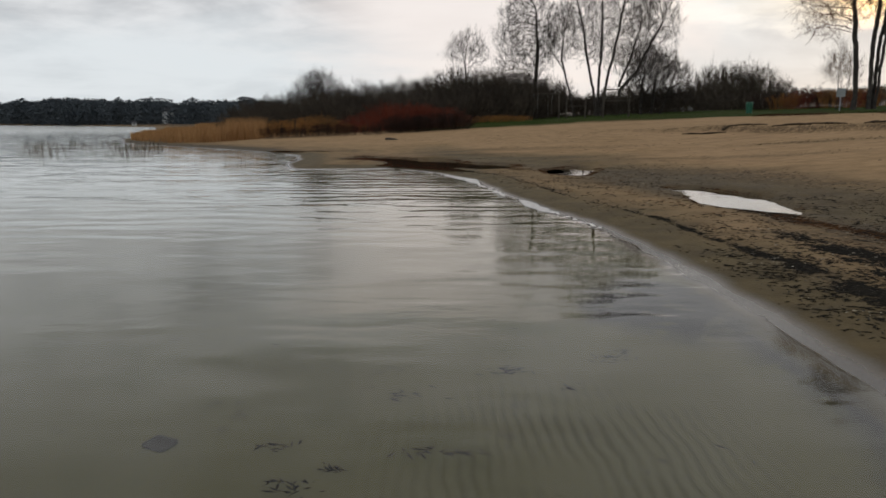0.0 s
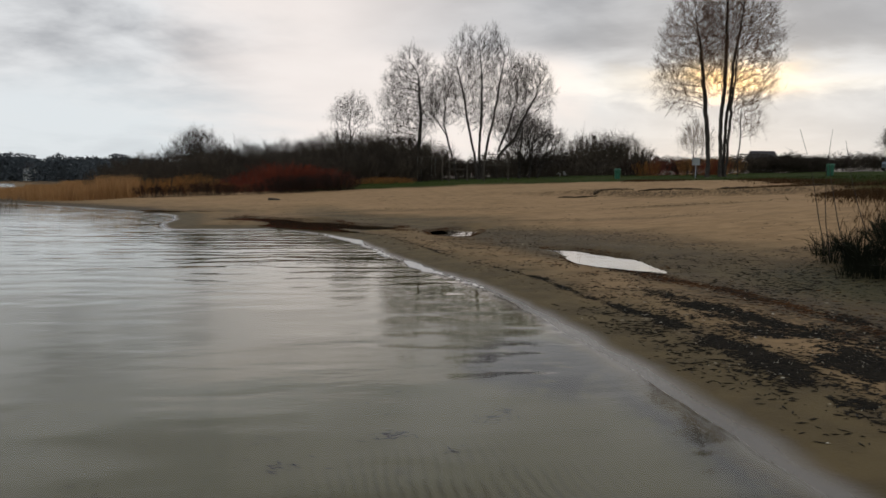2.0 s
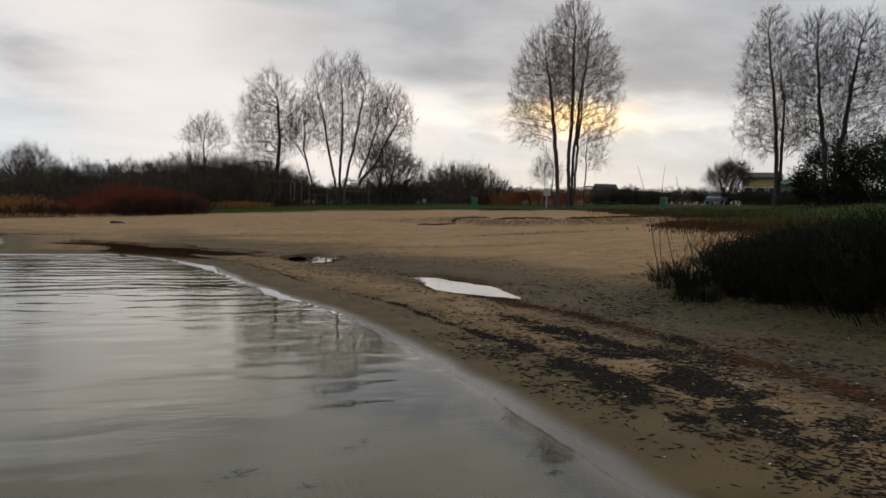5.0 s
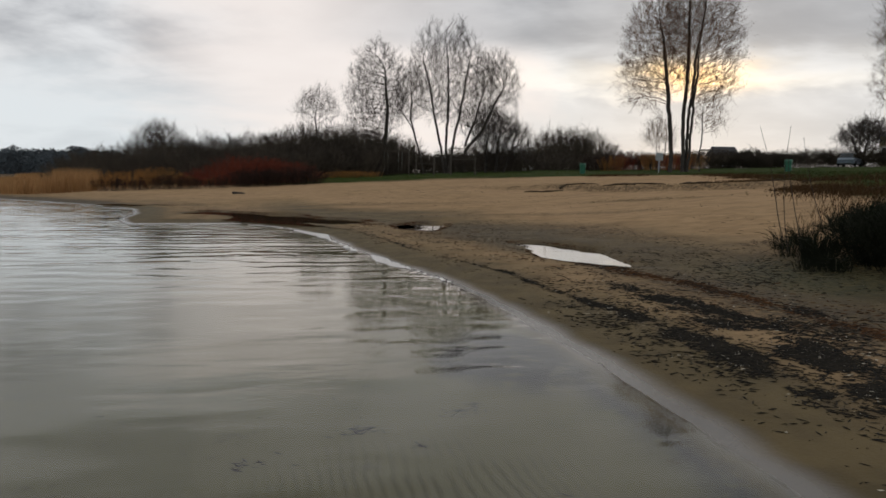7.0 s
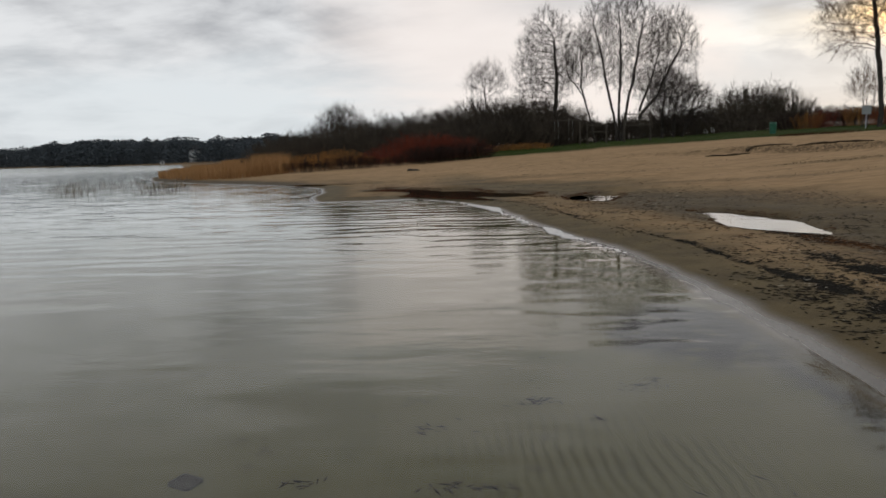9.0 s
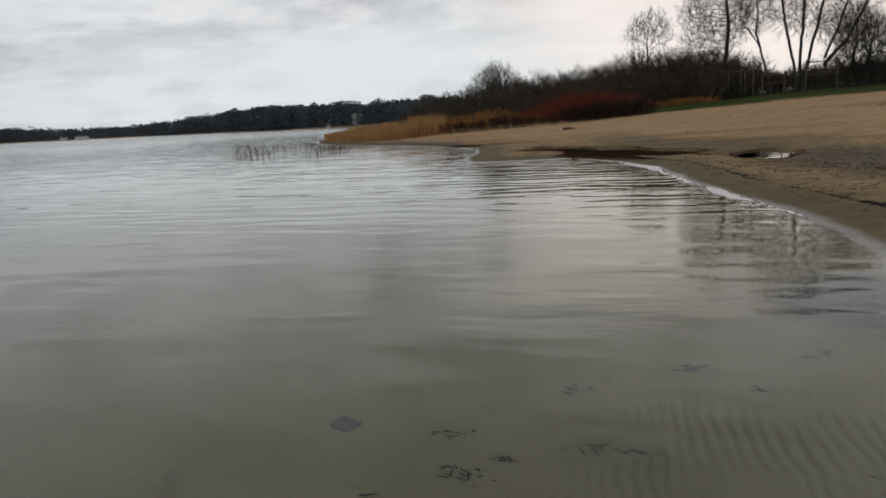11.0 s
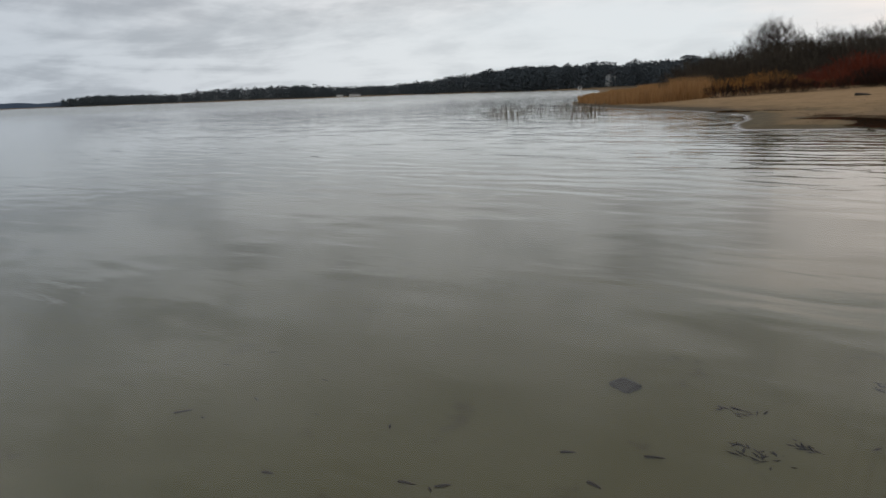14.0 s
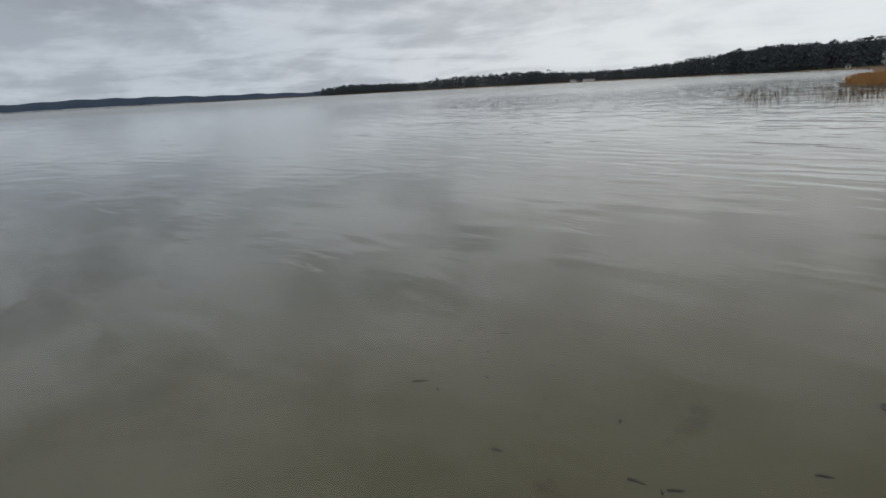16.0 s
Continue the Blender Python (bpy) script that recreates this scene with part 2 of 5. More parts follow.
def water_material(name, swell=1.0, tint=(0.93, 0.95, 0.88)):
    m, t, bs = mat(name)
    p = nd(t, "NewGeometry").outputs["Position"]
    xyz = nd(t, "SeparateXYZ", {0: p}).outputs
    soft = noi(t, vmap(t, p, (0.7, 1.9, 1.0), (0, 0, 0.12)), 0.95, 1.6, 0.40, 0.5)
    small = noi(t, vmap(t, p, (0.7, 2.4, 1.0), (0, 0, -0.1)), 2.6, 1.0, 0.4)
    calm = sstep(t, noi(t, vmap(t, p, (0.5, 1.0, 1.0)), 0.28, 3.0), 0.38, 0.62)
    off = mth(t, "ADD", mth(t, "MULTIPLY", xyz[1], 8.4), mth(t, "MULTIPLY", noi(t, vmap(t, p, (0.35, 0.6, 1.0)), 1.0, 3.0), 16.0))
    train = mth(t, "SINE", off)
    zone = mth(t, "MULTIPLY", sstep(t, xyz[1], 5.0, 12.0), sstep(t, xyz[1], 60.0, 26.0))
    open_water = mth(t, "ADD", 1.0, mth(t, "MULTIPLY", mth(t, "MAXIMUM", sstep(t, xyz[1], 12.0, 60.0), sstep(t, xyz[0], -6.0, -40.0)), 0.35))
    reach = mth(t, "MULTIPLY", sstep(t, xyz[0], -3.0, -10.0), sstep(t, xyz[1], 22.0, 40.0))
    open_water = mth(t, "ADD", open_water, mth(t, "MULTIPLY", reach, 1.4))
    h = mth(t, "MULTIPLY", mth(t, "MULTIPLY", soft, mth(t, "ADD", 0.007, mth(t, "MULTIPLY", calm, 0.010))), open_water)
    h = mth(t, "ADD", h, mth(t, "MULTIPLY", mth(t, "MULTIPLY", mth(t, "MULTIPLY", small, open_water), calm), 0.0030))
    h = mth(t, "ADD", h, mth(t, "MULTIPLY", mth(t, "MULTIPLY", train, zone), 0.0023))
    paw = noi(t, vmap(t, p, (1.0, 2.6, 1.0), (0, 0, 0.35)), 6.5, 1.0, 0.4)
    gust = sstep(t, noi(t, vmap(t, p, (0.6, 1.0, 1.0), (0, 0, 0.5)), 0.55, 2.0), 0.45, 0.64)
    h = mth(t, "ADD", h, mth(t, "MULTIPLY", mth(t, "MULTIPLY", paw, gust), 0.0015))
    wide = nd(t, "VectorMath", {0: p}, operation="LENGTH").outputs["Value"]
    gloss = mth(t, "ADD", 0.03, mth(t, "MULTIPLY", sstep(t, wide, 35.0, 220.0), 0.17))
    put(t, bs, Base_Color=tint, Roughness=gloss, IOR=1.333, Transmission_Weight=1.0, Normal=bump(t, mth(t, "MULTIPLY", h, swell), 1.0))
    return m


M_GROUND = ground_material()
M_LAKE = water_material("lake_water")
M_PUDDLE = water_material("puddle_water", 0.12, (0.34, 0.29, 0.23))
M_BARK = plain("dark_bark", (0.030, 0.026, 0.022), (0.075, 0.065, 0.055), 3.0, 0.9, 0.03)
M_TWIG = plain("grey_twigs", (0.030, 0.025, 0.022), (0.070, 0.055, 0.046), 0.6, 0.9, 0.0)
M_TWIG_BROWN = plain("brown_twigs", (0.092, 0.050, 0.031), (0.18, 0.100, 0.060), 0.5, 0.9, 0.0)
M_THICKET = plain("thicket_twigs", (0.034, 0.029, 0.022), (0.085, 0.066, 0.048), 0.4, 0.9, 0.0, spread=0.7)
M_SCRUB = plain("dark_scrub", (0.016, 0.010, 0.008), (0.042, 0.024, 0.018), 0.5, 0.9, 0.0, spread=0.5)
M_RED = plain("red_stems", (0.085, 0.020, 0.012), (0.20, 0.050, 0.026), 0.5, 0.85, 0.0, spread=0.4)
M_RUST = plain("rusty_stems", (0.21, 0.095, 0.026), (0.34, 0.17, 0.050), 0.5, 0.85, 0.0, spread=0.4)
M_REED = island("dry_reed", (0.25, 0.130, 0.052), (0.43, 0.245, 0.105))
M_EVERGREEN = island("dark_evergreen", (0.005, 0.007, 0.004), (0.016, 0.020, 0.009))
M_OLDREED = island("grey_reed", (0.11, 0.092, 0.074), (0.22, 0.185, 0.145))
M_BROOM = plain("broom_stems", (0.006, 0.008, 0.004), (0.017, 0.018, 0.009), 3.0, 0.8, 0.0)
M_FOAM = plain("thin_foam", (0.55, 0.52, 0.49), (0.74, 0.70, 0.67), 14.0, 0.6, 0.004)
M_SOIL = plain("dark_root_soil", (0.022, 0.016, 0.010), (0.075, 0.052, 0.030), 6.0, 0.95, 0.03)
M_BLADE = island("winter_grass", (0.014, 0.028, 0.004), (0.040, 0.044, 0.011))
M_DEADRUST = island("rusty_dead_grass", (0.028, 0.015, 0.006), (0.085, 0.046, 0.018))
M_DRYGRASS = island("dead_grass", (0.045, 0.032, 0.016), (0.16, 0.115, 0.058))
M_WRACK = island("black_wrack", (0.003, 0.003, 0.003), (0.030, 0.024, 0.016), 0.55)
M_LEAFROT = island("rusty_leaf_litter", (0.022, 0.012, 0.007), (0.105, 0.048, 0.018), 0.7)
M_SHELL = island("pale_bits", (0.35, 0.30, 0.22), (0.62, 0.57, 0.47), 0.6)
M_STONE = plain("wet_stone", (0.042, 0.039, 0.036), (0.085, 0.076, 0.066), 12.0, 0.6, 0.02)
M_WOOD = plain("weathered_wood", (0.050, 0.042, 0.033), (0.105, 0.088, 0.070), 5.0, 0.85, 0.01)
M_GREENBIN = plain("green_plastic", (0.008, 0.070, 0.036), (0.012, 0.105, 0.054), 5.0, 0.45, 0.002)
M_WHITE = plain("white_paint", (0.62, 0.62, 0.60), (0.80, 0.80, 0.78), 4.0, 0.5, 0.002)
M_STEEL = plain("galvanised_steel", (0.30, 0.31, 0.32), (0.45, 0.46, 0.47), 9.0, 0.45, 0.001, 0.8)
M_ROOF = plain("dark_roof_tiles", (0.030, 0.030, 0.034), (0.065, 0.063, 0.066), 3.0, 0.7, 0.02)
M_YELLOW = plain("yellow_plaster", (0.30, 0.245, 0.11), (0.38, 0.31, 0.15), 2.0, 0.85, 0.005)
M_GREY = plain("grey_plaster", (0.20, 0.21, 0.20), (0.28, 0.29, 0.28), 2.0, 0.85, 0.005)
M_GREENROOF = plain("green_metal_roof", (0.05, 0.14, 0.11), (0.08, 0.20, 0.16), 2.0, 0.5, 0.004)
M_PANE = plain("window_glass", (0.015, 0.018, 0.020), (0.03, 0.035, 0.04), 2.0, 0.08, 0.0)
# bare twigs made paler and bluer: distance haze mixed into the base colour
M_HAZED_WOOD = island("hazed_far_wood", (0.053, 0.064, 0.072), (0.084, 0.096, 0.103))
# blue of the hills is atmospheric haze painted as diffuse colour
M_HAZED_HILL = plain("hazed_far_hill", (0.030, 0.048, 0.080), (0.045, 0.066, 0.10), 0.01, 0.95, 0.0)
M_CARPAINT = plain("grey_car_paint", (0.14, 0.17, 0.20), (0.20, 0.24, 0.28), 3.0, 0.35, 0.0, 0.3)
M_RUBBER = plain("black_rubber", (0.012, 0.012, 0.012), (0.03, 0.03, 0.03), 8.0, 0.8, 0.002)

# ---------------------------------------------------------------- plan of the shore


def lattice(px, py, seed):
    h = np.sin(px * 127.1 + py * 311.7 + seed * 74.7) * 43758.5453
    return h - np.floor(h)


def vnoise(px, py, scale, seed=0, octaves=4):
    """Smooth noise of about -1 to 1 over the plan."""
    total, amp, norm = 0.0, 1.0, 0.0
    px, py = np.asarray(px, float) * scale, np.asarray(py, float) * scale
    for o in range(octaves):
        ix, iy = np.floor(px), np.floor(py)
        fx, fy = px - ix, py - iy
        fx, fy = fx * fx * (3 - 2 * fx), fy * fy * (3 - 2 * fy)
        a, b = lattice(ix, iy, seed + o), lattice(ix + 1, iy, seed + o)
        c, d = lattice(ix, iy + 1, seed + o), lattice(ix + 1, iy + 1, seed + o)
        total = total + amp * ((a * (1 - fx) + b * fx) * (1 - fy) + (c * (1 - fx) + d * fx) * fy - 0.5) * 2
        norm += amp
        amp, px, py = amp * 0.5, px * 2.03, py * 2.03
    return total / norm


def ease(x, lo, hi):
    u = np.clip((np.asarray(x, float) - lo) / (hi - lo), 0, 1)
    return u * u * (3 - 2 * u)


SHORE = [(2.3, -4600), (2.3, -40), (2.38, 0), (2.44, 3.5), (2.52, 5.0), (2.54, 6.5), (2.44, 8.7), (2.14, 10.8), (1.72, 12.6), (1.3, 14.9), (0.62, 19.0), (-0.4, 22.0),
         (-1.9, 23.7), (-3.4, 23.3), (-5.1, 23.2), (-5.9, 26.0), (-6.2, 29.5), (-7.0, 33.5), (-9.6, 37.6), (-13.8, 42.5), (-18.5, 47.0), (-25, 55),
         (-31, 68), (-36, 84), (-62, 152), (-140, 340), (-260, 490), (-480, 650), (-830, 780), (-1200, 830), (-1900, 950), (-2800, 800), (-3400, 300), (-4600, -300)]
LAND = SHORE + [(-4600, 4600), (4600, 4600), (4600, -4600)]


def inside(px, py, ring):
    odd = np.zeros(np.shape(px), bool)
    for (ax, ay), (bx, by) in zip(ring, ring[1:] + ring[:1]):
        if ay != by:
            odd ^= ((ay > py) != (by > py)) & (px < (bx - ax) * (py - ay) / (by - ay) + ax)
    return odd


def line_distance(px, py, line):
    best = np.full(np.shape(px), 1e9)
    for (ax, ay), (bx, by) in zip(line, line[1:]):
        dx, dy = bx - ax, by - ay
        u = np.clip(((px - ax) * dx + (py - ay) * dy) / (dx * dx + dy * dy), 0, 1)
        best = np.minimum(best, np.hypot(px - ax - u * dx, py - ay - u * dy))
    return best


def inland(px, py):
    """Metres from the water's edge, negative out in the lake."""
    px, py = np.asarray(px, float), np.asarray(py, float)
    s = line_distance(px, py, SHORE) * np.where(inside(px, py, LAND), 1, -1)
    return s + (0.10 * vnoise(px, py, 0.8, 3, 3) + 0.035 * vnoise(px, py, 2.9, 4, 2)) * (np.abs(s) < 30)


LAWN = [(-60, 150), (-26, 74), (-12, 64), (-5, 60), (-2, 57), (2, 56.5), (8.5, 57), (13.5, 56), (17.3, 53.3), (21.5, 50.6), (24.5, 48.1), (27.6, 44.1), (29.2, 40.2),
        (27.2, 36), (20, 25), (18, 19.5), (16.8, 15), (15.5, 8), (15, -20), (17, -4600), (4600, -4600), (4600, 4600), (-60, 4600)]
# centre, half length, half width, heading, drop of each hollow that holds a puddle
HOLLOWS = [(5.55, 13.3, 2.35, 0.75, 97.0, 0.19), (4.1, 21.6, 2.3, 0.85, 79.0, 0.14), (-0.8, 26.3, 4.6, 1.5, 125.0, 0.18), (-5.8, 36.6, 2.3, 0.85, 178.0, 0.20)]
POOL = 0.075


def height(px, py):
    """The ground's height: lake bed, low wet terrace, beach, bank and lawn."""
    px, py = np.asarray(px, float), np.asarray(py, float)
    s = inland(px, py)
    bed = -0.062 * np.clip(-s, 0, 7) - 0.03 * np.clip(-s - 7, 0, 60) + 0.02 * vnoise(px, py, 0.5, 9, 3) * ease(-s, 0, 2)
    steep = 0.061 - 0.009 * ease(px, 3, -6) + 0.027 * ease(px, 6, 14) * ease(py, 34, 20)
    flat = 4.5
    beach = 0.075 * np.clip(s, 0, 1.5) + 0.012 * np.clip(s - 1.5, 0, 3.0)
    rise = steep * np.clip(s - flat, 0, 27) + 0.026 * np.clip(s - flat - 27, 0, 40)
    land = beach + rise + 0.020 * np.clip(px - 10, 0, 60) * ease(s, 5, 25)
    land = np.minimum(land, 4.6 + 0.004 * np.clip(s - 90, 0, 900))
    land = land + (0.05 * vnoise(px, py, 0.16, 5, 4) + 0.022 * vnoise(px, py, 1.3, 6, 3)) * ease(s, 1.5, 6)
    # little broken ledge in the upper beach
    brk = 19.5 + 1.6 * vnoise(px, py, 0.22, 12, 4)
    ledge = ease(px, 9, 15) * ease(py, 18, 26) * ease(px, 40, 30)
    land = land + 0.26 * ledge * (ease(s, brk - 0.35, brk) - ease(s, brk, brk + 5.0))
    # hollows that hold the puddles
    for cx, cy, a, b, head, drop in HOLLOWS:
        c, d = math.cos(radians(head)), math.sin(radians(head))
        u, v = (px - cx) * c + (py - cy) * d, -(px - cx) * d + (py - cy) * c
        q = np.hypot(u / a, (v + 0.10 * a * np.sin(u * 1.3)) / b) + 0.22 * vnoise(px, py, 1.1, 21, 3)
        land = land - drop * (1 - ease(q, 0.35, 1.35))
    land = np.where(s > 0.8, np.maximum(land, 0.022), land)
    return np.where(s < 0, bed, land)


def bands(s, px, py):
    """Three drift lines of weed along the beach, strongest near the foot of the beach."""
    n = vnoise(px, py, 0.35, 41, 3)
    a = np.exp(-((s - 1.08 - 0.16 * n) / (0.05 + 0.12 * ease(py, 8.5, 5.0))) ** 2) * (0.10 + 0.9 * ease(py, 12.5, 8.5))
    b = np.exp(-((s - 1.98 + 0.16 * (6.6 - py) * (py < 6.6) - 0.2 * n) / 0.27) ** 2) * ease(py, 9.5, 6.5)
    c = np.exp(-((s - 2.9 - 0.25 * n) / 0.17) ** 2) * ease(py, 13.5, 10.5)
    return a, b, c


def zones(px, py):
    """Where turf, wet sand and rotted weed lie."""
    s, z = inland(px, py), height(px, py)
    d = line_distance(px, py, LAWN) * np.where(inside(px, py, LAWN), 1, -1)
    turf = ease(d + 1.2 * vnoise(px, py, 0.35, 31, 4), -0.5, 0.8)
    turf = np.maximum(turf, 0.36 * ease(px + 0.12 * py + 0.9 * vnoise(px, py, 0.6, 33, 4), 6.9, 8.6) * ease(py + 1.2 * vnoise(px, py, 0.5, 34, 4), 11.5, 8.5))
    turf = np.maximum(turf, ease(np.hypot(px, py), 140, 200) * ease(s, 1, 4) * ease(px, -60, -20))
    wet = 1 - ease(z + 0.03 * vnoise(px, py, 0.9, 8, 3), 0.055, 0.17)
    wet = np.maximum(wet, 0.95 * (1 - ease(s + 1.2 * vnoise(px, py, 0.3, 14, 3), 5.0, 9.0)) * ease(s, 1.5, 3.5) * (1 - 0.8 * ease(px, 1, -3)))
    brk = 19.5 + 1.6 * vnoise(px, py, 0.22, 12, 4)
    muck = 0.9 * np.exp(-((s - brk + 0.1) / 0.35) ** 2) * ease(px, 9, 15) * ease(py, 18, 26)
    a, b, c = bands(s, px, py)
    muck = np.maximum(muck, 0.5 * np.maximum(np.maximum(a, 0.95 * b), 0.6 * c) * (px > 0) * ease(vnoise(px, py, 1.6, 52, 3), -0.5, 0.1))
    muck = np.maximum(muck, 0.8 * np.exp(-((z - 0.105) / 0.03) ** 2) * ease(s, 2.0, 3.0) * ease(s, 16, 9) * ease(vnoise(px, py, 0.5, 44, 3), -0.3, 0.3))
    muck = np.maximum(muck, 0.55 * (1 - ease(np.hypot((px - 4.5) / 5.0, (py - 16.5) / 6.5) + 0.35 * vnoise(px, py, 0.5, 46, 4), 0.5, 1.0)) * ease(s, 2.2, 3.2))
    for cx, cy, a, b, head in ((8.1, 14.6, 1.6, 0.35, -28), (9.6, 22.0, 2.6, 0.5, -24), (3.4, 17.2, 2.2, 0.5, -60), (6.5, 18.5, 2.4, 0.5, -30), (13.0, 25.0, 2.4, 0.45, -28), (1.5, 31.5, 5.0, 0.7, -12), (-3.5, 29.0, 2.5, 0.35, -8), (-6.3, 33.6, 2.0, 0.30, -40), (0.8, 29.4, 3.6, 0.40, -14), (4.6, 26.4, 3.0, 0.45, -18), (-8.5, 38.4, 2.6, 0.35, -42), (7.2, 23.6, 2.6, 0.35, -22)):
        c, e = math.cos(radians(head)), math.sin(radians(head))
        u, v = (px - cx) * c + (py - cy) * e, -(px - cx) * e + (py - cy) * c
        muck = np.maximum(muck, 0.6 * np.exp(-((u / a) ** 2 + ((v + 0.3 * vnoise(px, py, 0.6, 55, 3)) / b) ** 2)))
    muck = np.maximum(muck, 0.5 * np.exp(-(d / 0.9) ** 2) * ease(vnoise(px, py, 0.4, 45, 3), -0.1, 0.4))
    muck = np.maximum(muck, 0.95 * (1 - ease(np.hypot((px - 9.8) / 3.8, (py - 8.3) / 4.4) + 0.3 * vnoise(px, py, 0.7, 47, 4), 0.6, 1.15)))
    muck = np.maximum(muck, 0.85 * ease(px, 3.8, 5.4) * ease(py, 12.0, 8.0) * ease(px + 0.2 * py, 14, 10) * ease(vnoise(px, py, 0.9, 48, 4), -0.6, 0.15))
    muck = np.maximum(muck, ease(np.hypot(px, py), 140, 200) * ease(s, 3, 6) * ease(px, -20, -60))
    muck = np.maximum(muck, 0.9 * ease(px, -7.5, -9.5) * ease(s, 0.0, 0.5) * ease(s + 0.8 * vnoise(px, py, 0.5, 58, 3), 2.6, 1.2) * ease(py, 75, 60))
    # sunken weed close inshore
    patch = 1 - ease(np.hypot((px - 1.75) / 0.75, (py - 5.7) / 1.35) + 0.55 * vnoise(px, py, 1.4, 49, 4), 0.45, 1.0)
    trough = np.exp(-((s + 0.30 + 0.10 * vnoise(px, py, 0.9, 50, 3)) / 0.17) ** 2) * ease(py, 7.0, 5.0)
    muck = np.maximum(muck, np.maximum(1.0 * patch, 0.95 * trough) * (s < -0.04))
    return turf, wet, muck


def axis_steps(lo, a, b, hi, step, growth):
    """Coordinates close together from a to b and wider and wider apart beyond."""
    mid = list(np.arange(a, b, step))
    left, right, w = [a], [mid[-1]], step
    while right[-1] < hi:
        w *= growth
        right.append(right[-1] + w)
    w = step
    while left[-1] > lo:
        w *= growth
        left.append(left[-1] - w)
    return np.array(left[:0:-1] + mid + right[1:])


def mesh_from(name, verts, faces, material, smooth=False):
    me = bpy.data.meshes.new(name)
    me.from_pydata(verts, [], faces)
    me.materials.append(material)
    if smooth:
        me.shade_smooth()
    me.update()
    return me


def sheet(name, xs, ys, zf, material):
    gx, gy = np.meshgrid(xs, ys)
    gz = zf(gx, gy)
    nx, ny = len(xs), len(ys)
    verts = np.stack([gx.ravel(), gy.ravel(), np.broadcast_to(gz, gx.shape).ravel()], 1)
    i = (np.arange(ny - 1)[:, None] * nx + np.arange(nx - 1)[None, :]).ravel()
    faces = np.stack([i, i + 1, i + nx + 1, i + nx], 1)
    me = mesh_from(name, verts.tolist(), faces.tolist(), material, True)
    return new(name, me), gx.ravel(), gy.ravel()


GX = axis_steps(-4600, -7.0, 13.0, 4600, 0.10, 1.045)
GY = axis_steps(-4600, 1.0, 24.0, 4600, 0.10, 1.045)
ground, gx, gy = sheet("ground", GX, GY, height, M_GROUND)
tagged(ground, "sandy lake beach rising to a mown winter lawn", "ground", kind="structure")
for key, values in zip(("grass", "wet", "muck"), zones(gx, gy)):
    ground.data.attributes.new(key, "FLOAT", "POINT").data.foreach_set("value", values.astype(np.float32))

lake, _, _ = sheet("water", np.linspace(-4600, 60, 24), np.linspace(-4600, 4600, 40), lambda a, b: np.zeros_like(a), M_LAKE)
tagged(lake, "calm grey lake water with slight ripples over sand", "lake", kind="structure")
lake.visible_shadow = False


def spot(x, y, lift=0.0):
    return Vector((x, y, float(height(x, y)) + lift))


def polar(az, r, lift=0.0):
    return spot(r * math.sin(radians(az)), r * math.cos(radians(az)), lift)


# ---------------------------------------------------------------- small builders


def link_mesh(name, verts, faces, material, parent=None, label="", smooth=False):
    ob = new(name, mesh_from(name, verts, faces, material, smooth))
    ob.parent = parent
    if label:
        tagged(ob, label)
    return ob


def part(name, bm, material, parent, label=""):
    me = bpy.data.meshes.new(name)
    bm.to_mesh(me)
    bm.free()
    me.materials.append(material)
    ob = new(name, me)
    ob.parent = parent
    if label:
        tagged(ob, label)
    return ob


def thing(name, place, label, category, group="", turn=0.0):
    ob = new(name)
    ob.empty_display_size = 0.2
    ob.matrix_basis = Matrix.Translation(place) @ pose(0, 0, 0, 0, 0, turn)
    return tagged(ob, label, category, group)


def block(size, at=(0, 0, 0), rot=(0, 0, 0), bevel=0.01, bm=None):
    bm = bm or bmesh.new()
    made = bmesh.ops.create_cube(bm, size=1.0)["verts"]
    bmesh.ops.scale(bm, vec=size, verts=made)
    if bevel:
        edges = list({e for v in made for e in v.link_edges})
        made = list({v for f in bmesh.ops.bevel(bm, geom=edges, offset=bevel, segments=1, affect="EDGES")["faces"] for v in f.verts} | {v for v in made if v.is_valid})
    bmesh.ops.transform(bm, matrix=pose(*at, *rot), verts=[v for v in made if v.is_valid])
    return bm


def tube(V, F, pts, rads, n):
    """A tapered tube along a line of points, added to lists of vertices and faces."""
    base, m = len(V), len(pts)
    for i, p in enumerate(pts):
        d = (pts[min(i + 1, m - 1)] - pts[max(i - 1, 0)]).normalized()
        a = d.cross(Vector((0.31, 0.95, 0.12))).normalized()
        b = d.cross(a)
        for k in range(n):
            q = 2 * math.pi * k / n
            V.append(tuple(p + (a * math.cos(q) + b * math.sin(q)) * rads[i]))
    for i in range(m - 1):
        for k in range(n):
            F.append((base + i * n + k, base + i * n + (k + 1) % n, base + (i + 1) * n + (k + 1) % n, base + (i + 1) * n + k))


def wander(rng, start, way, length, segs, wobble, rise):
    pts, d = [start.copy()], way.normalized()
    for _ in range(segs):
        d = (d + Vector((rng.gauss(0, wobble), rng.gauss(0, wobble), rng.gauss(0, wobble) + rise))).normalized()
        pts.append(pts[-1] + d * (length / segs))
    return pts


def along(pts, u):
    i = min(int(u * (len(pts) - 1)), len(pts) - 2)
    f = u * (len(pts) - 1) - i
    return pts[i].lerp(pts[i + 1], f), (pts[i + 1] - pts[i]).normalized()


def turned(rng, d, angle):
    side = d.cross(Vector((rng.gauss(0, 1), rng.gauss(0, 1), rng.gauss(0, 1)))).normalized()
    return (d * math.cos(angle) + side * math.sin(angle)).normalized()


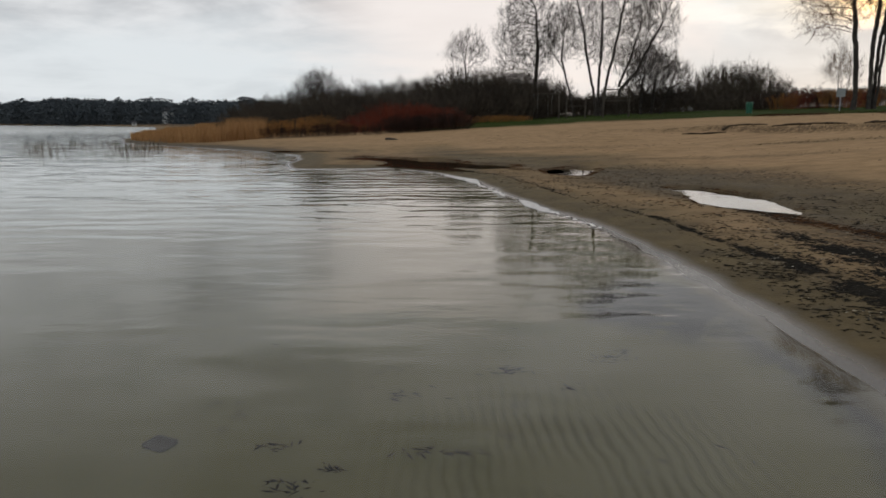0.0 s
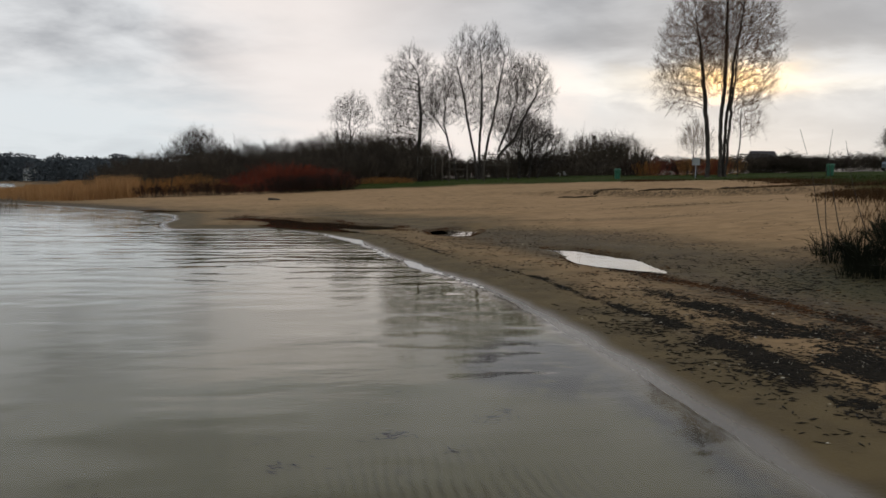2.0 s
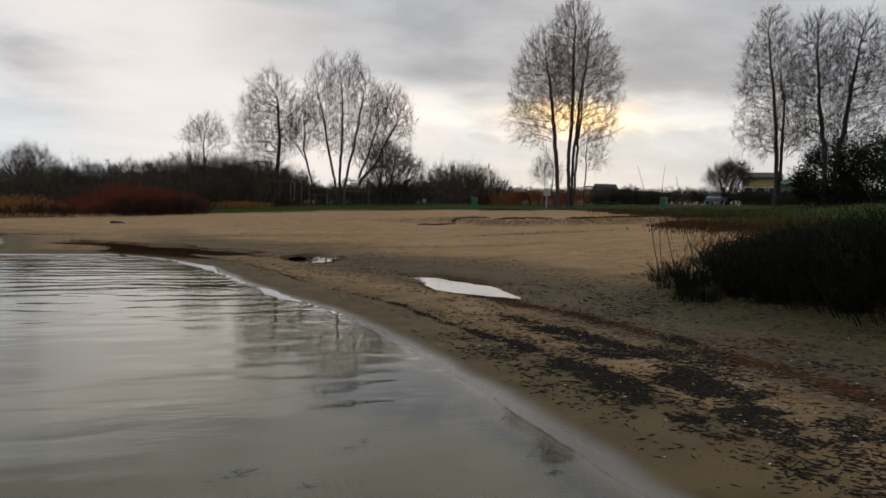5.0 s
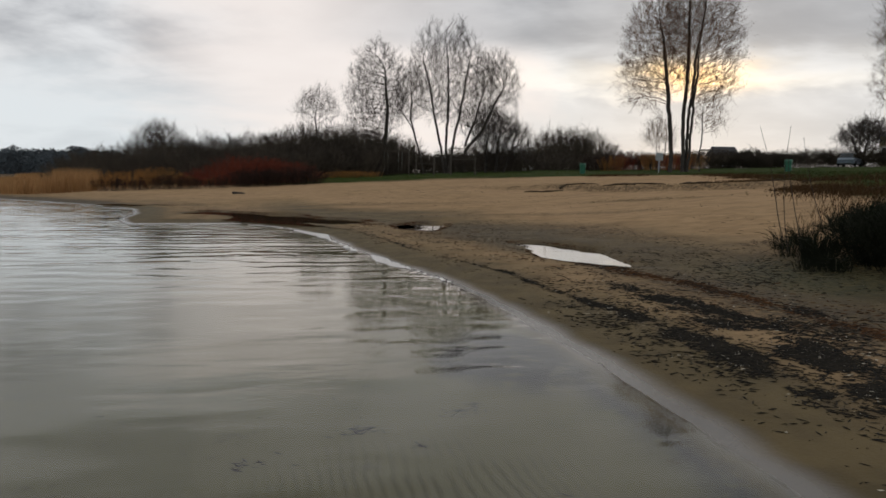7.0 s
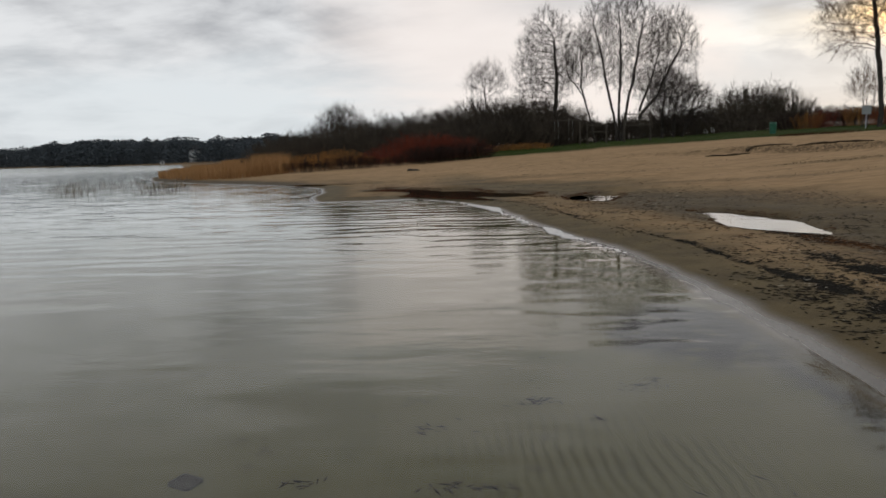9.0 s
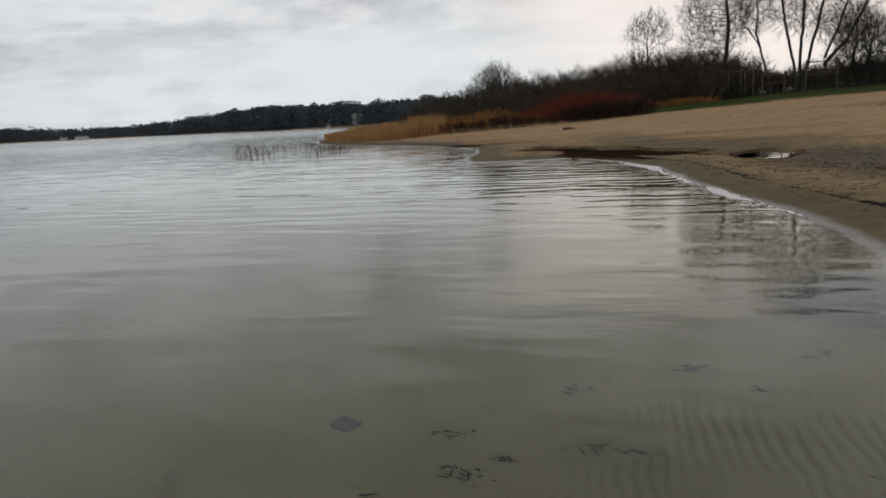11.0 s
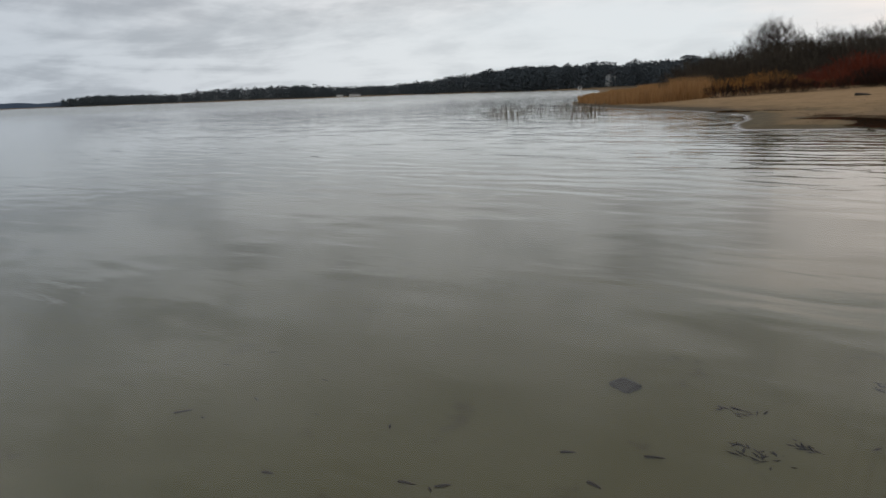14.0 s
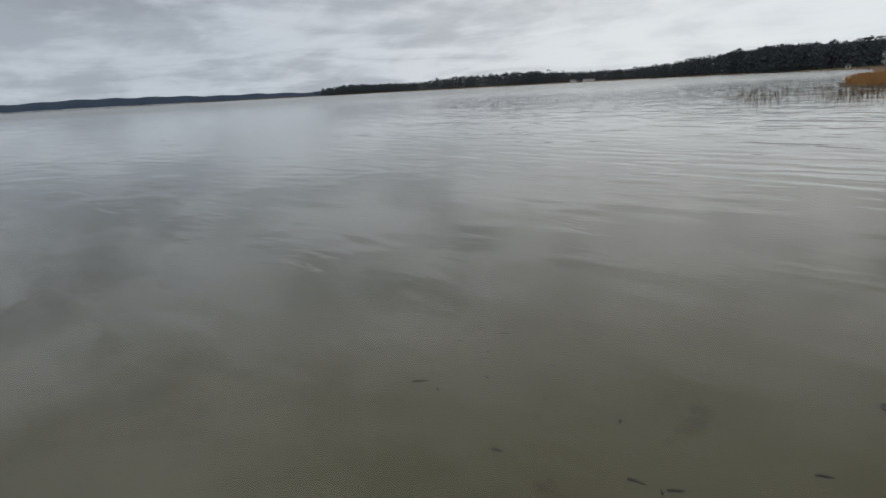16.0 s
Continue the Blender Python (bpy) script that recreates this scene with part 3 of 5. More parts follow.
def spike(V, F, p, way, length, r):
    """One straight fine twig."""
    b = len(V)
    V += [(p.x + r, p.y, p.z), (p.x - r * 0.5, p.y + r * 0.87, p.z), (p.x - r * 0.5, p.y - r * 0.87, p.z), tuple(p + way * length)]
    F += [(b, b + 1, b + 3), (b + 1, b + 2, b + 3), (b + 2, b, b + 3)]


def crown_points(rng, lobes, n):
    """Places for buds inside egg-shaped lobes (x, y, z, half width, half depth, half height), thicker towards the outside."""
    total = sum(l[3] * l[4] * l[5] for l in lobes)
    out = []
    for x, y, z, a, b, c in lobes:
        for _ in range(int(n * a * b * c / total)):
            d = Vector((rng.gauss(0, 1), rng.gauss(0, 1), rng.gauss(0, 1))).normalized() * (rng.random() ** 0.42) * rng.choice((0.88, 0.96, 1.0, 1.06, 1.16))
            out.append((x + a * d.x * (1 - 0.25 * d.z), y + b * d.y * (1 - 0.25 * d.z), z + c * d.z))
    return np.array(out)


def grow(rng, stems, buds, step, reach, rise):
    """Lets branches grow from the stems towards the buds: places, parents and thickness of all joints."""
    place, mother = [], []
    for line in stems:
        pts = [Vector(p) for p in line]
        last, jog = -1, Vector((0, 0, 0))
        for p, q in zip(pts, pts[1:]):
            n = max(1, round((q - p).length / step))
            for i in range(n):
                jog = jog * 0.7 + Vector((rng.gauss(0, 0.03), rng.gauss(0, 0.03), 0))
                place.append(p.lerp(q, i / n) + jog)
                mother.append(last)
                last = len(place) - 1
    pos = np.array([tuple(p) for p in place])
    mother = list(mother)
    gap = np.full(len(buds), 1e9)
    near = np.zeros(len(buds), int)
    fresh = np.arange(len(pos))
    alive = np.ones(len(buds), bool)
    borne = np.zeros(len(pos), int)
    for _ in range(90):
        for lo in range(0, len(fresh), 200):
            ids = fresh[lo:lo + 200]
            d = np.linalg.norm(buds[:, None, :] - pos[None, ids, :], axis=2)
            k = d.argmin(1)
            m = d[np.arange(len(buds)), k]
            better = m < gap
            gap[better], near[better] = m[better], ids[k[better]]
        alive &= (gap > step * 1.15) & (borne[near] < 3)
        use = alive & (gap < reach)
        if not use.any():
            break
        nodes = np.unique(near[use])
        pull = np.zeros((len(pos), 3))
        np.add.at(pull, near[use], (buds[use] - pos[near[use]]) / gap[use, None])
        before = pos[nodes] - pos[np.maximum(np.array(mother)[nodes], 0)]
        before /= np.maximum(np.linalg.norm(before, axis=1, keepdims=True), 1e-6)
        way = pull[nodes] / np.linalg.norm(pull[nodes], axis=1, keepdims=True) + before * 0.55 + np.array([0, 0, rise])
        way += np.array([[rng.gauss(0, 0.21 - 0.3 * rise) for _ in range(3)] for _ in nodes])
        way /= np.linalg.norm(way, axis=1, keepdims=True)
        borne[nodes] += 1
        borne = np.append(borne, np.zeros(len(nodes), int))
        fresh = np.arange(len(pos), len(pos) + len(nodes))
        pos = np.vstack([pos, pos[nodes] + way * step])
        mother += nodes.tolist()
    return pos, mother


def bare_tree(az, r, stems, lobes, seed, label, buds=1100, step=0.42, reach=4.5, rise=0.12, tip=0.011, twigs=M_TWIG, wood=M_BARK, group="bare trees", spray=3, stout=2.0):
    """A leafless tree. stems: lines of points up each trunk; lobes: the shape of the crown; x runs across, y away, z up."""
    rng = random.Random(seed)
    root = thing("tree", polar(az, r), label, "tree", group, turn=-az)
    pos, mother = grow(rng, stems, crown_points(rng, lobes, int(buds * 2.6)), step, reach, rise)
    n = len(pos)
    thick, kids = np.zeros(n), [[] for _ in range(n)]
    for i in range(n - 1, -1, -1):
        thick[i] = max(thick[i], tip ** stout)
        if mother[i] >= 0:
            thick[mother[i]] += thick[i]
            kids[mother[i]].append(i)
    thick = thick ** (1 / stout)
    P = [Vector(p) for p in pos]
    V, F = [], []
    limbs = 0
    starts = [(i, None) for i in range(n) if mother[i] < 0]
    while starts:
        i, base = starts.pop(0)
        line = [] if base is None else [base]
        while True:
            line.append(i)
            if not kids[i]:
                break
            order = sorted(kids[i], key=lambda c: -thick[c])
            starts += [(c, i) for c in order[1:]]
            i = order[0]
        rads = [thick[c] for c in line]
        if base is not None:
            rads[0] = rads[1]
        pts = [P[c] for c in line]
        if base is None:
            rads = [q * (1.35 if k == 0 else 1.0) for k, q in enumerate(rads)]
            pts[0] = pts[0] - Vector((0, 0, 0.2))
            TV, TF = [], []
            tube(TV, TF, pts, rads, 8)
            link_mesh("trunk", TV, TF, wood, root, smooth=True)
        elif rads[0] > 0.055 and limbs < 9:
            limbs += 1
            TV, TF = [], []
            tube(TV, TF, pts, rads, 6)
            link_mesh("limb", TV, TF, wood, root, smooth=True)
        else:
            tube(V, F, pts, rads, 3)
    for i in range(n):
        if thick[i] < tip * 3.2 and mother[i] >= 0:
            d = (P[i] - P[mother[i]]).normalized()
            for _ in range(spray if thick[i] < tip * 1.8 else 1):
                way = turned(rng, d, radians(rng.uniform(15, 55)))
                way.z += 0.22
                way, length = way.normalized(), rng.uniform(0.6, 1.35)
                spike(V, F, P[i], way, length, tip * 1.25)
                for k in range(3):
                    fork = turned(rng, way, radians(rng.uniform(18, 50)))
                    fork.z += 0.15
                    spike(V, F, P[i] + way * (length * (0.2 + 0.25 * k)), fork, length * rng.uniform(0.35, 0.7), tip * 0.95)
    link_mesh("crown", V, F, twigs, root, "fine leafless twigs")
    return root


def bush_mesh(name, seed, stems, wide, tall, material, twigs=7, fan=0.55, sub=4, stout=1.0):
    rng = random.Random(seed)
    V, F = [], []
    for _ in range(stems):
        q, r = rng.uniform(0, 6.283), wide * 0.42 * math.sqrt(rng.random())
        start = Vector((r * math.cos(q), r * math.sin(q), -0.1))
        out = fan * r / (wide * 0.42)
        ln = tall * rng.uniform(0.74, 0.92) * (1 - 0.45 * out * out)
        pts = wander(rng, start, Vector((out * math.cos(q), out * math.sin(q), 1)), ln, 4, 0.10, 0.03)
        tube(V, F, pts, [(0.013 * tall / 5 * (1 - 0.8 * i / 4) + 0.003) * stout for i in range(5)], 3)
        for _ in range(6):
            spike(V, F, pts[-1], turned(rng, (pts[-1] - pts[-2]).normalized(), radians(rng.uniform(25, 75))), ln * 0.10, (0.005 * tall / 5 + 0.002) * stout)
        for k in range(twigs):
            u = rng.uniform(0.2, 1.0) ** 0.8
            p, d = along(pts, min(u, 0.999))
            way = turned(rng, d, radians(rng.uniform(20, 60)))
            way.z += 0.2
            l2 = ln * rng.uniform(0.12, 0.26)
            tp = wander(rng, p, way, l2, 2, 0.12, 0.06)
            tube(V, F, tp, [(0.007 * tall / 5 + 0.002) * stout, (0.005 * tall / 5 + 0.002) * stout, 0.002], 3)
            for _ in range(sub):
                p2, d2 = along(tp, rng.uniform(0.1, 0.95))
                spike(V, F, p2, turned(rng, d2, radians(rng.uniform(20, 55))), l2 * 0.6, (0.006 * tall / 5 + 0.002) * stout)
    return mesh_from(name, V, F, material)


# ---------------------------------------------------------------- standing water on the beach


def puddle(cx, cy, a, b, head):
    rng = random.Random(int(cx * 100))
    V, n = [(0, 0, 0)], 48
    for k in range(n):
        q = 2 * math.pi * k / n
        w = 1.55 + 0.06 * rng.random()
        V.append((a * w * math.cos(q), b * w * math.sin(q), 0))
    ob = link_mesh("puddle", V, [(0, k + 1, (k + 1) % n + 1) for k in range(n)], M_PUDDLE)
    ob.matrix_basis = pose(cx, cy, POOL, 0, 0, head)
    ob.visible_shadow = False
    return tagged(ob, "shallow still puddle lying in a sandy hollow", "puddle", "puddles on the beach")


for cx, cy, a, b, head, _ in HOLLOWS:
    puddle(cx, cy, a, b, head)

# ---------------------------------------------------------------- trees
bare_tree(1.75, 92, [[(0, 0, 0), (0.1, 0, 5.0), (0, 0, 7.5)]], [(0.1, 0, 8.7, 2.6, 2.2, 2.4)], 3, "small bare tree standing behind the dark thicket", 230, 0.34, 3.5, 0.10, 0.009)
bare_tree(7.4, 84, [[(0, 0, 0), (-0.05, 0, 4.0), (0.15, 0.1, 8.0), (-0.2, 0, 12.5)]], [(-1.0, 0, 10.3, 3.5, 3.0, 4.8), (-1.6, 0, 6.6, 3.0, 2.5, 2.2)], 5,
          "leafless broad tree with wide tiered limbs at the lawn's edge", 1150, 0.40, 4.0, 0.06, 0.0115)
bare_tree(10.5, 84, [[(0, 0, 0), (-0.75, 0, 3.4), (-1.6, 0.1, 6.4), (-1.5, 0.1, 9.0)], [(-1.2, 0.1, 5.0), (-2.3, 0.2, 6.9), (-3.0, 0.2, 7.6)]], [(-1.7, 0.3, 9.6, 2.0, 2.0, 3.2), (-2.6, 0.2, 8.2, 1.4, 1.4, 1.8)], 8,
          "slender bare tree leaning towards its neighbour", 480, 0.40, 3.6, 0.12, 0.011)
bare_tree(12.2, 85, [[(0, 0, 0), (-0.5, 0, 3.2), (-1.3, 0.1, 6.8), (-2.0, 0.1, 10.5), (-2.9, 0, 14.0)], [(0.15, 0.2, 0), (0.1, 0.3, 4.0), (0.35, 0.3, 8.0), (0.2, 0.2, 14.4)],
                     [(0.4, 0, 0), (0.95, 0, 3.2), (1.7, 0, 7.0), (2.4, 0.1, 11.0), (2.9, 0.2, 14.0)]], [(-1.6, 0.2, 12.6, 2.9, 2.6, 4.8), (1.4, 0.2, 12.8, 3.3, 2.6, 4.8), (0.4, 0.2, 8.5, 3.6, 2.6, 2.8), (3.6, 0, 12.0, 2.2, 2.0, 2.8)], 13,
          "tall bare tree with a fan of three trunks", 1500, 0.42, 4.2, 0.16, 0.0115)
bare_tree(13.8, 83, [[(0, 0, 0), (0.05, 0, 3.0), (0.5, 0, 5.2)], [(0.05, 0, 2.6), (2.0, -0.2, 4.9), (3.4, -0.3, 8.0), (4.6, -0.3, 10.2)], [(0.1, 0, 3.4), (1.1, 0.3, 6.2), (2.1, 0.4, 9.6)]],
          [(3.3, 0, 10.4, 3.0, 2.4, 3.4), (2.0, 0, 6.4, 2.8, 2.3, 2.4)], 21, "dark bare tree with big limbs reaching outwards", 900, 0.40, 4.2, 0.10, 0.012)
bare_tree(16.4, 86, [[(0, 0, 0), (0.2, 0, 3.0), (0.4, 0, 4.5)], [(-1.3, 0.2, 0), (-1.3, 0.2, 2.6), (-1.0, 0.2, 4.6)], [(0.9, 0.3, 0), (1.6, 0.3, 2.0), (2.0, 0.3, 3.6)]],
          [(0.6, 0, 4.0, 3.4, 2.6, 2.7), (-0.9, 0.2, 5.4, 2.0, 2.0, 2.5)], 34, "low dense bushy bare tree", 1400, 0.34, 3.6, 0.05, 0.015)
bare_tree(30.05, 68, [[(0, 0, 0), (-0.15, 0, 3.5), (-0.45, 0, 7.0), (-1.0, 0, 11.0), (-1.5, 0, 14.0)]], [(-1.8, 0, 11.3, 2.9, 2.4, 5.0), (-2.6, 0, 7.2, 1.6, 1.6, 1.3)], 55,
          "slim bare poplar with brown twigs", 900, 0.36, 3.6, 0.28, 0.0105, M_TWIG_BROWN, group="bare poplars")
bare_tree(30.95, 68.4, [[(0, 0, 0), (-0.1, 0, 5.0), (0.05, 0, 11.0), (0.0, 0, 17.6)], [(0.25, 0.3, 0), (0.3, 0.3, 5.0), (0.9, 0.3, 11.5), (1.5, 0.2, 16.6)], [(0.45, 0, 0), (0.65, 0, 6.0), (1.0, 0, 12.0)]],
          [(-0.2, 0, 14.4, 2.5, 2.2, 5.3), (1.6, 0, 12.4, 2.7, 2.2, 4.9), (1.9, 0, 7.9, 2.3, 1.9, 1.9)], 89,
          "tall bare poplar with three trunks and brown twigs", 1900, 0.36, 3.6, 0.28, 0.0105, M_TWIG_BROWN, group="bare poplars")
bare_tree(32.15, 69, [[(0, 0, 0), (0.05, 0, 4.0), (0.1, 0, 7.2)]], [(0.7, 0, 5.2, 1.3, 1.1, 2.0)], 144, "thin young bare tree", 140, 0.34, 3.0, 0.10, 0.009, M_TWIG_BROWN)
bare_tree(29.0, 70, [[(0, 0, 0), (0.1, 0, 1.5)], [(0.3, 0.1, 0), (0.5, 0.1, 1.4)]], [(0.1, 0, 3.2, 1.4, 1.2, 1.7)], 145, "low twiggy sapling clump under the poplars", 200, 0.30, 2.6, 0.06, 0.008, M_TWIG_BROWN)
bare_tree(46.2, 75, [[(0, 0, 0), (-0.05, 0, 5.0), (-0.6, 0, 11.0), (-1.5, 0, 17.2)], [(0.3, 0.3, 0), (0.4, 0.3, 5.0), (0.3, 0.3, 10.0), (-0.3, 0.3, 14.0)]],
          [(-1.1, 0, 13.0, 2.6, 2.4, 5.4), (-0.4, 0, 7.4, 3.3, 2.4, 2.8), (0.9, 0.2, 9.5, 1.8, 1.8, 3.0)], 233, "tall bare poplar standing on the lawn with close-set trunks", 1700, 0.38, 3.8, 0.24, 0.011, M_TWIG_BROWN, group="bare poplars")
bare_tree(49.4, 72, [[(0, 0, 0), (-0.2, 0, 5.0), (-0.9, 0, 10.0), (-1.3, 0, 15.4)], [(0.6, 0.3, 0), (0.9, 0.3, 5.0), (1.6, 0.3, 10.0), (2.2, 0.3, 15.0)]],
          [(-1.1, 0, 12.0, 2.7, 2.5, 5.2), (2.2, 0, 11.5, 2.9, 2.5, 5.2), (0.5, 0, 7.2, 3.6, 2.6, 2.4)], 377, "broad dark poplar with twin trunks", 1800, 0.38, 3.8, 0.24, 0.0125, group="bare poplars")

# ---------------------------------------------------------------- thicket, red and rusty shrubs
THICK = [bush_mesh("thicket_bush", 100 + k, 92, 5.2, 4.8, M_THICKET, 8, 0.75, 6, 1.15) for k in range(3)]
HEDGE = [bush_mesh("hedge_bush", 110 + k, 44, 5.2, 4.8, M_THICKET, 5, 0.65, 4, 2.4) for k in range(3)]
REDS = [bush_mesh("red_bush", 120 + k, 80, 2.6, 2.0, M_RED, 5, 0.5, 3) for k in range(2)]
SCRUB = [bush_mesh("scrub_bush", 125 + k, 90, 2.4, 1.9, M_SCRUB, 6, 0.6, 4) for k in range(2)]
RUSTS = [bush_mesh("rusty_bush", 130 + k, 80, 2.4, 1.8, M_RUST, 5, 0.5, 3) for k in range(2)]


def bush(meshes, rng, az, r, tall, nominal, name, label, group, wide=1.0):
    ob = new(name, rng.choice(meshes))
    k = tall / nominal
    ob.matrix_basis = Matrix.Translation(polar(az, r)) @ pose(0, 0, 0, 0, 0, rng.uniform(0, 360)) @ Matrix.Diagonal((k * wide, k * wide, k, 1))
    return tagged(ob, label, "shrub", group)


rng = random.Random(7)


def skyline(az):
    """How high over level ground the top of the thicket shows at each bearing, in degrees."""
    return float(np.interp(az, [-17, -15.6, -13.8, -12, -7.7, -6.5, -4, -1.8, 0.3, 3, 4.8, 7, 9.4, 12, 17, 19], [1.6, 1.8, 2.1, 2.5, 3.0, 3.35, 3.4, 3.6, 4.1, 4.6, 4.65, 3.9, 2.7, 2.4, 2.8, 2.6]))


for row, (r0, part_of) in enumerate(((66, 0.60), (72, 0.80), (80, 0.96), (90, 1.0), (98, 0.9))):
    az = 4.0 if row == 4 else -16.5 + row * 0.7
    while az < (8 if row < 2 else 20):
        far = r0 + (14 * max(0, (az - 2) / 8) if row < 2 else 12 * min(1, max(0, (az - 3) / 5))) + rng.uniform(-2, 2)
        tall = 1.5 + far * math.tan(radians(skyline(az))) - polar(az, far).z
        bush(THICK, rng, az, far, tall * part_of * (rng.uniform(1.04, 1.26) if az < 8 else rng.uniform(0.98, 1.16)), 5.0, "thicket_bush", "dense dark leafless willow scrub", "thicket behind the beach", 1.1)
        az += rng.uniform(1.3, 1.9)
bare_tree(-9.9, 92, [[(0.35 * math.cos(k * 1.05), 0.35 * math.sin(k * 1.05), 0), ((0.5 + 0.9 * (k % 2)) * math.cos(k * 1.05), (0.5 + 0.9 * (k % 2)) * math.sin(k * 1.05), 2.6)] for k in range(6)],
          [(0, 0, 3.9, 3.4, 2.8, 2.8)], 61, "rounded many-stemmed leafless willow above the scrub", 900, 0.30, 3.5, 0.10, 0.010, spray=3)
for k in range(11):
    bush(THICK, rng, 18.9 + k * 0.68, 225 + rng.uniform(-4, 6), (8, 11, 14, 16.5, 18, 18.5, 18, 16.5, 14, 11, 8)[k], 5.0, "thicket_bush", "rounded leafless bush far behind the lawn", "bushes behind the lawn", 0.75)
az = -8.0
while az < 1.6:
    tall = float(np.interp(az, [-8, -5.5, -3.5, -1, 1.6], [1.2, 1.9, 2.5, 2.3, 1.2]))
    bush(REDS, rng, az, 59.5 + rng.uniform(-1, 2), tall * rng.uniform(0.85, 1.1), 2.0, "red_bush", "dark red leafless dogwood at the sand's edge", "red shrubs", 1.25)
    az += rng.uniform(0.55, 0.9)
az = -13.4
while az < 1.4:
    bush(SCRUB, rng, az, 55.8 + rng.uniform(-0.6, 0.6), rng.uniform(0.8, 1.25) if az < -3.2 else rng.uniform(1.3, 1.75), 2.0, "scrub_bush", "low blackish leafless scrub at the sand's edge", "low scrub at the sand's edge", 1.5)
    az += rng.uniform(0.5, 1.0) if az > -3.2 else rng.uniform(0.6, 1.5)
az = 1.8
while az < 6.8:
    bush(RUSTS, rng, az, 66 + rng.uniform(-1, 2), rng.uniform(0.5, 0.8), 1.8, "rusty_bush", "low rust-brown growth at the lawn's edge", "rusty shrubs", 2.0)
    az += rng.uniform(0.8, 1.2)
az = -14.6
while az < -5:
    bush(RUSTS, rng, az, 58.5 + rng.uniform(-1, 2), rng.uniform(1.1, 1.9) if az < -9 else rng.uniform(0.7, 1.2), 1.8, "rusty_bush", "rust-brown dry shrub at the sand's edge", "rusty shrubs", 1.2)
    az += rng.uniform(0.9, 2.0)
az = 6.0
while az < 62:
    far = az < 21
    bush(HEDGE if far else THICK, rng, az, (190 if far else 95) + rng.uniform(-3, 6), (rng.uniform(6.2, 7.0) if 8 < az < 13.5 else rng.uniform(8.0, 9.5)) if far else rng.uniform(2.3, 3.1), 5.0, "hedge_bush", "low dark leafless hedge bush behind the lawn", "hedge behind the lawn", 1.5 if far else 1.9)
    az += rng.uniform(0.6, 0.9) if far else rng.uniform(0.5, 0.8)
az = 24.6
while az < 31.5:
    bush(RUSTS + SCRUB + REDS, rng, az, 84 + rng.uniform(-2, 2), rng.uniform(1.7, 2.4), 1.8, "rusty_bush", "dull brown leafless shrub behind the lawn", "rusty shrubs", 1.1)
    az += rng.uniform(0.7, 1.0)

# ---------------------------------------------------------------- reeds


def blades(name, spots, tall, wide, material, seed, lean=0.18):
    """Upright bent blades, three points up each side."""
    r = random.Random(seed)
    V, F = [], []
    for p in spots:
        h, q = tall * r.uniform(0.55, 1.1), r.uniform(0, 6.283)
        lx, ly = r.gauss(0, lean) * h, r.gauss(0, lean) * h
        dx, dy = math.cos(q) * wide / 2, math.sin(q) * wide / 2
        b = len(V)
        V += [(p[0] - dx, p[1] - dy, p[2]), (p[0] + dx, p[1] + dy, p[2]), (p[0] + lx * 0.35 - dx, p[1] + ly * 0.35 - dy, p[2] + h * 0.55),
              (p[0] + lx * 0.35 + dx, p[1] + ly * 0.35 + dy, p[2] + h * 0.55), (p[0] + lx, p[1] + ly, p[2] + h)]
        F += [(b, b + 1, b + 3, b + 2), (b + 2, b + 3, b + 4)]
    return new(name, mesh_from(name, V, F, material))


rng = random.Random(17)
REEDBED = [(-12.5, 56), (-16.5, 52), (-19, 50.5), (-22, 53), (-27, 61), (-31, 70), (-34, 77), (-37, 86), (-46, 108), (-38, 120), (-26, 90), (-19, 78), (-15.5, 70)]
for tall, lo, hi, n in ((0.45, -90, -23.0, 1500), (0.7, -24.2, -21.0, 3600), (1.0, -21.5, -18.5, 5200), (1.3, -19.2, -16.3, 6200), (1.65, -17.0, -14.2, 5200)):
    draw = np.random.default_rng(n)
    x, y = draw.uniform(-46, -11, n * 40), draw.uniform(50, 120, n * 40)
    az = np.degrees(np.arctan2(x, y))
    ok = (lo < az) & (az < hi) & (draw.random(n * 40) < (55 / y) ** 1.5)
    x, y = x[ok], y[ok]
    ok = inside(x, y, REEDBED)
    x, y = x[ok][:n], y[ok][:n]
    spots = list(zip(x.tolist(), y.tolist(), (np.maximum(height(x, y), -0.1) - 0.03).tolist()))
    tagged(blades("reed_bed", spots, tall, 0.035, M_REED, int(tall * 10)), "dense bed of dry tan reeds at the waterside", "reeds", kind="stuff")
spots = []
for k in range(26):
    az, r, n = -22 - 8.5 * rng.random() ** 1.4, rng.uniform(37, 60), rng.randint(10, 34)
    spots += [(r * math.sin(radians(az)) + rng.gauss(0, 0.55), r * math.cos(radians(az)) + rng.gauss(0, 0.5), -0.1) for _ in range(n)]
tagged(blades("sparse_reeds", spots, 0.60, 0.020, M_OLDREED, 6), "scattered thin reed stalks standing in the water", "reeds", kind="stuff")

# ---------------------------------------------------------------- far shore


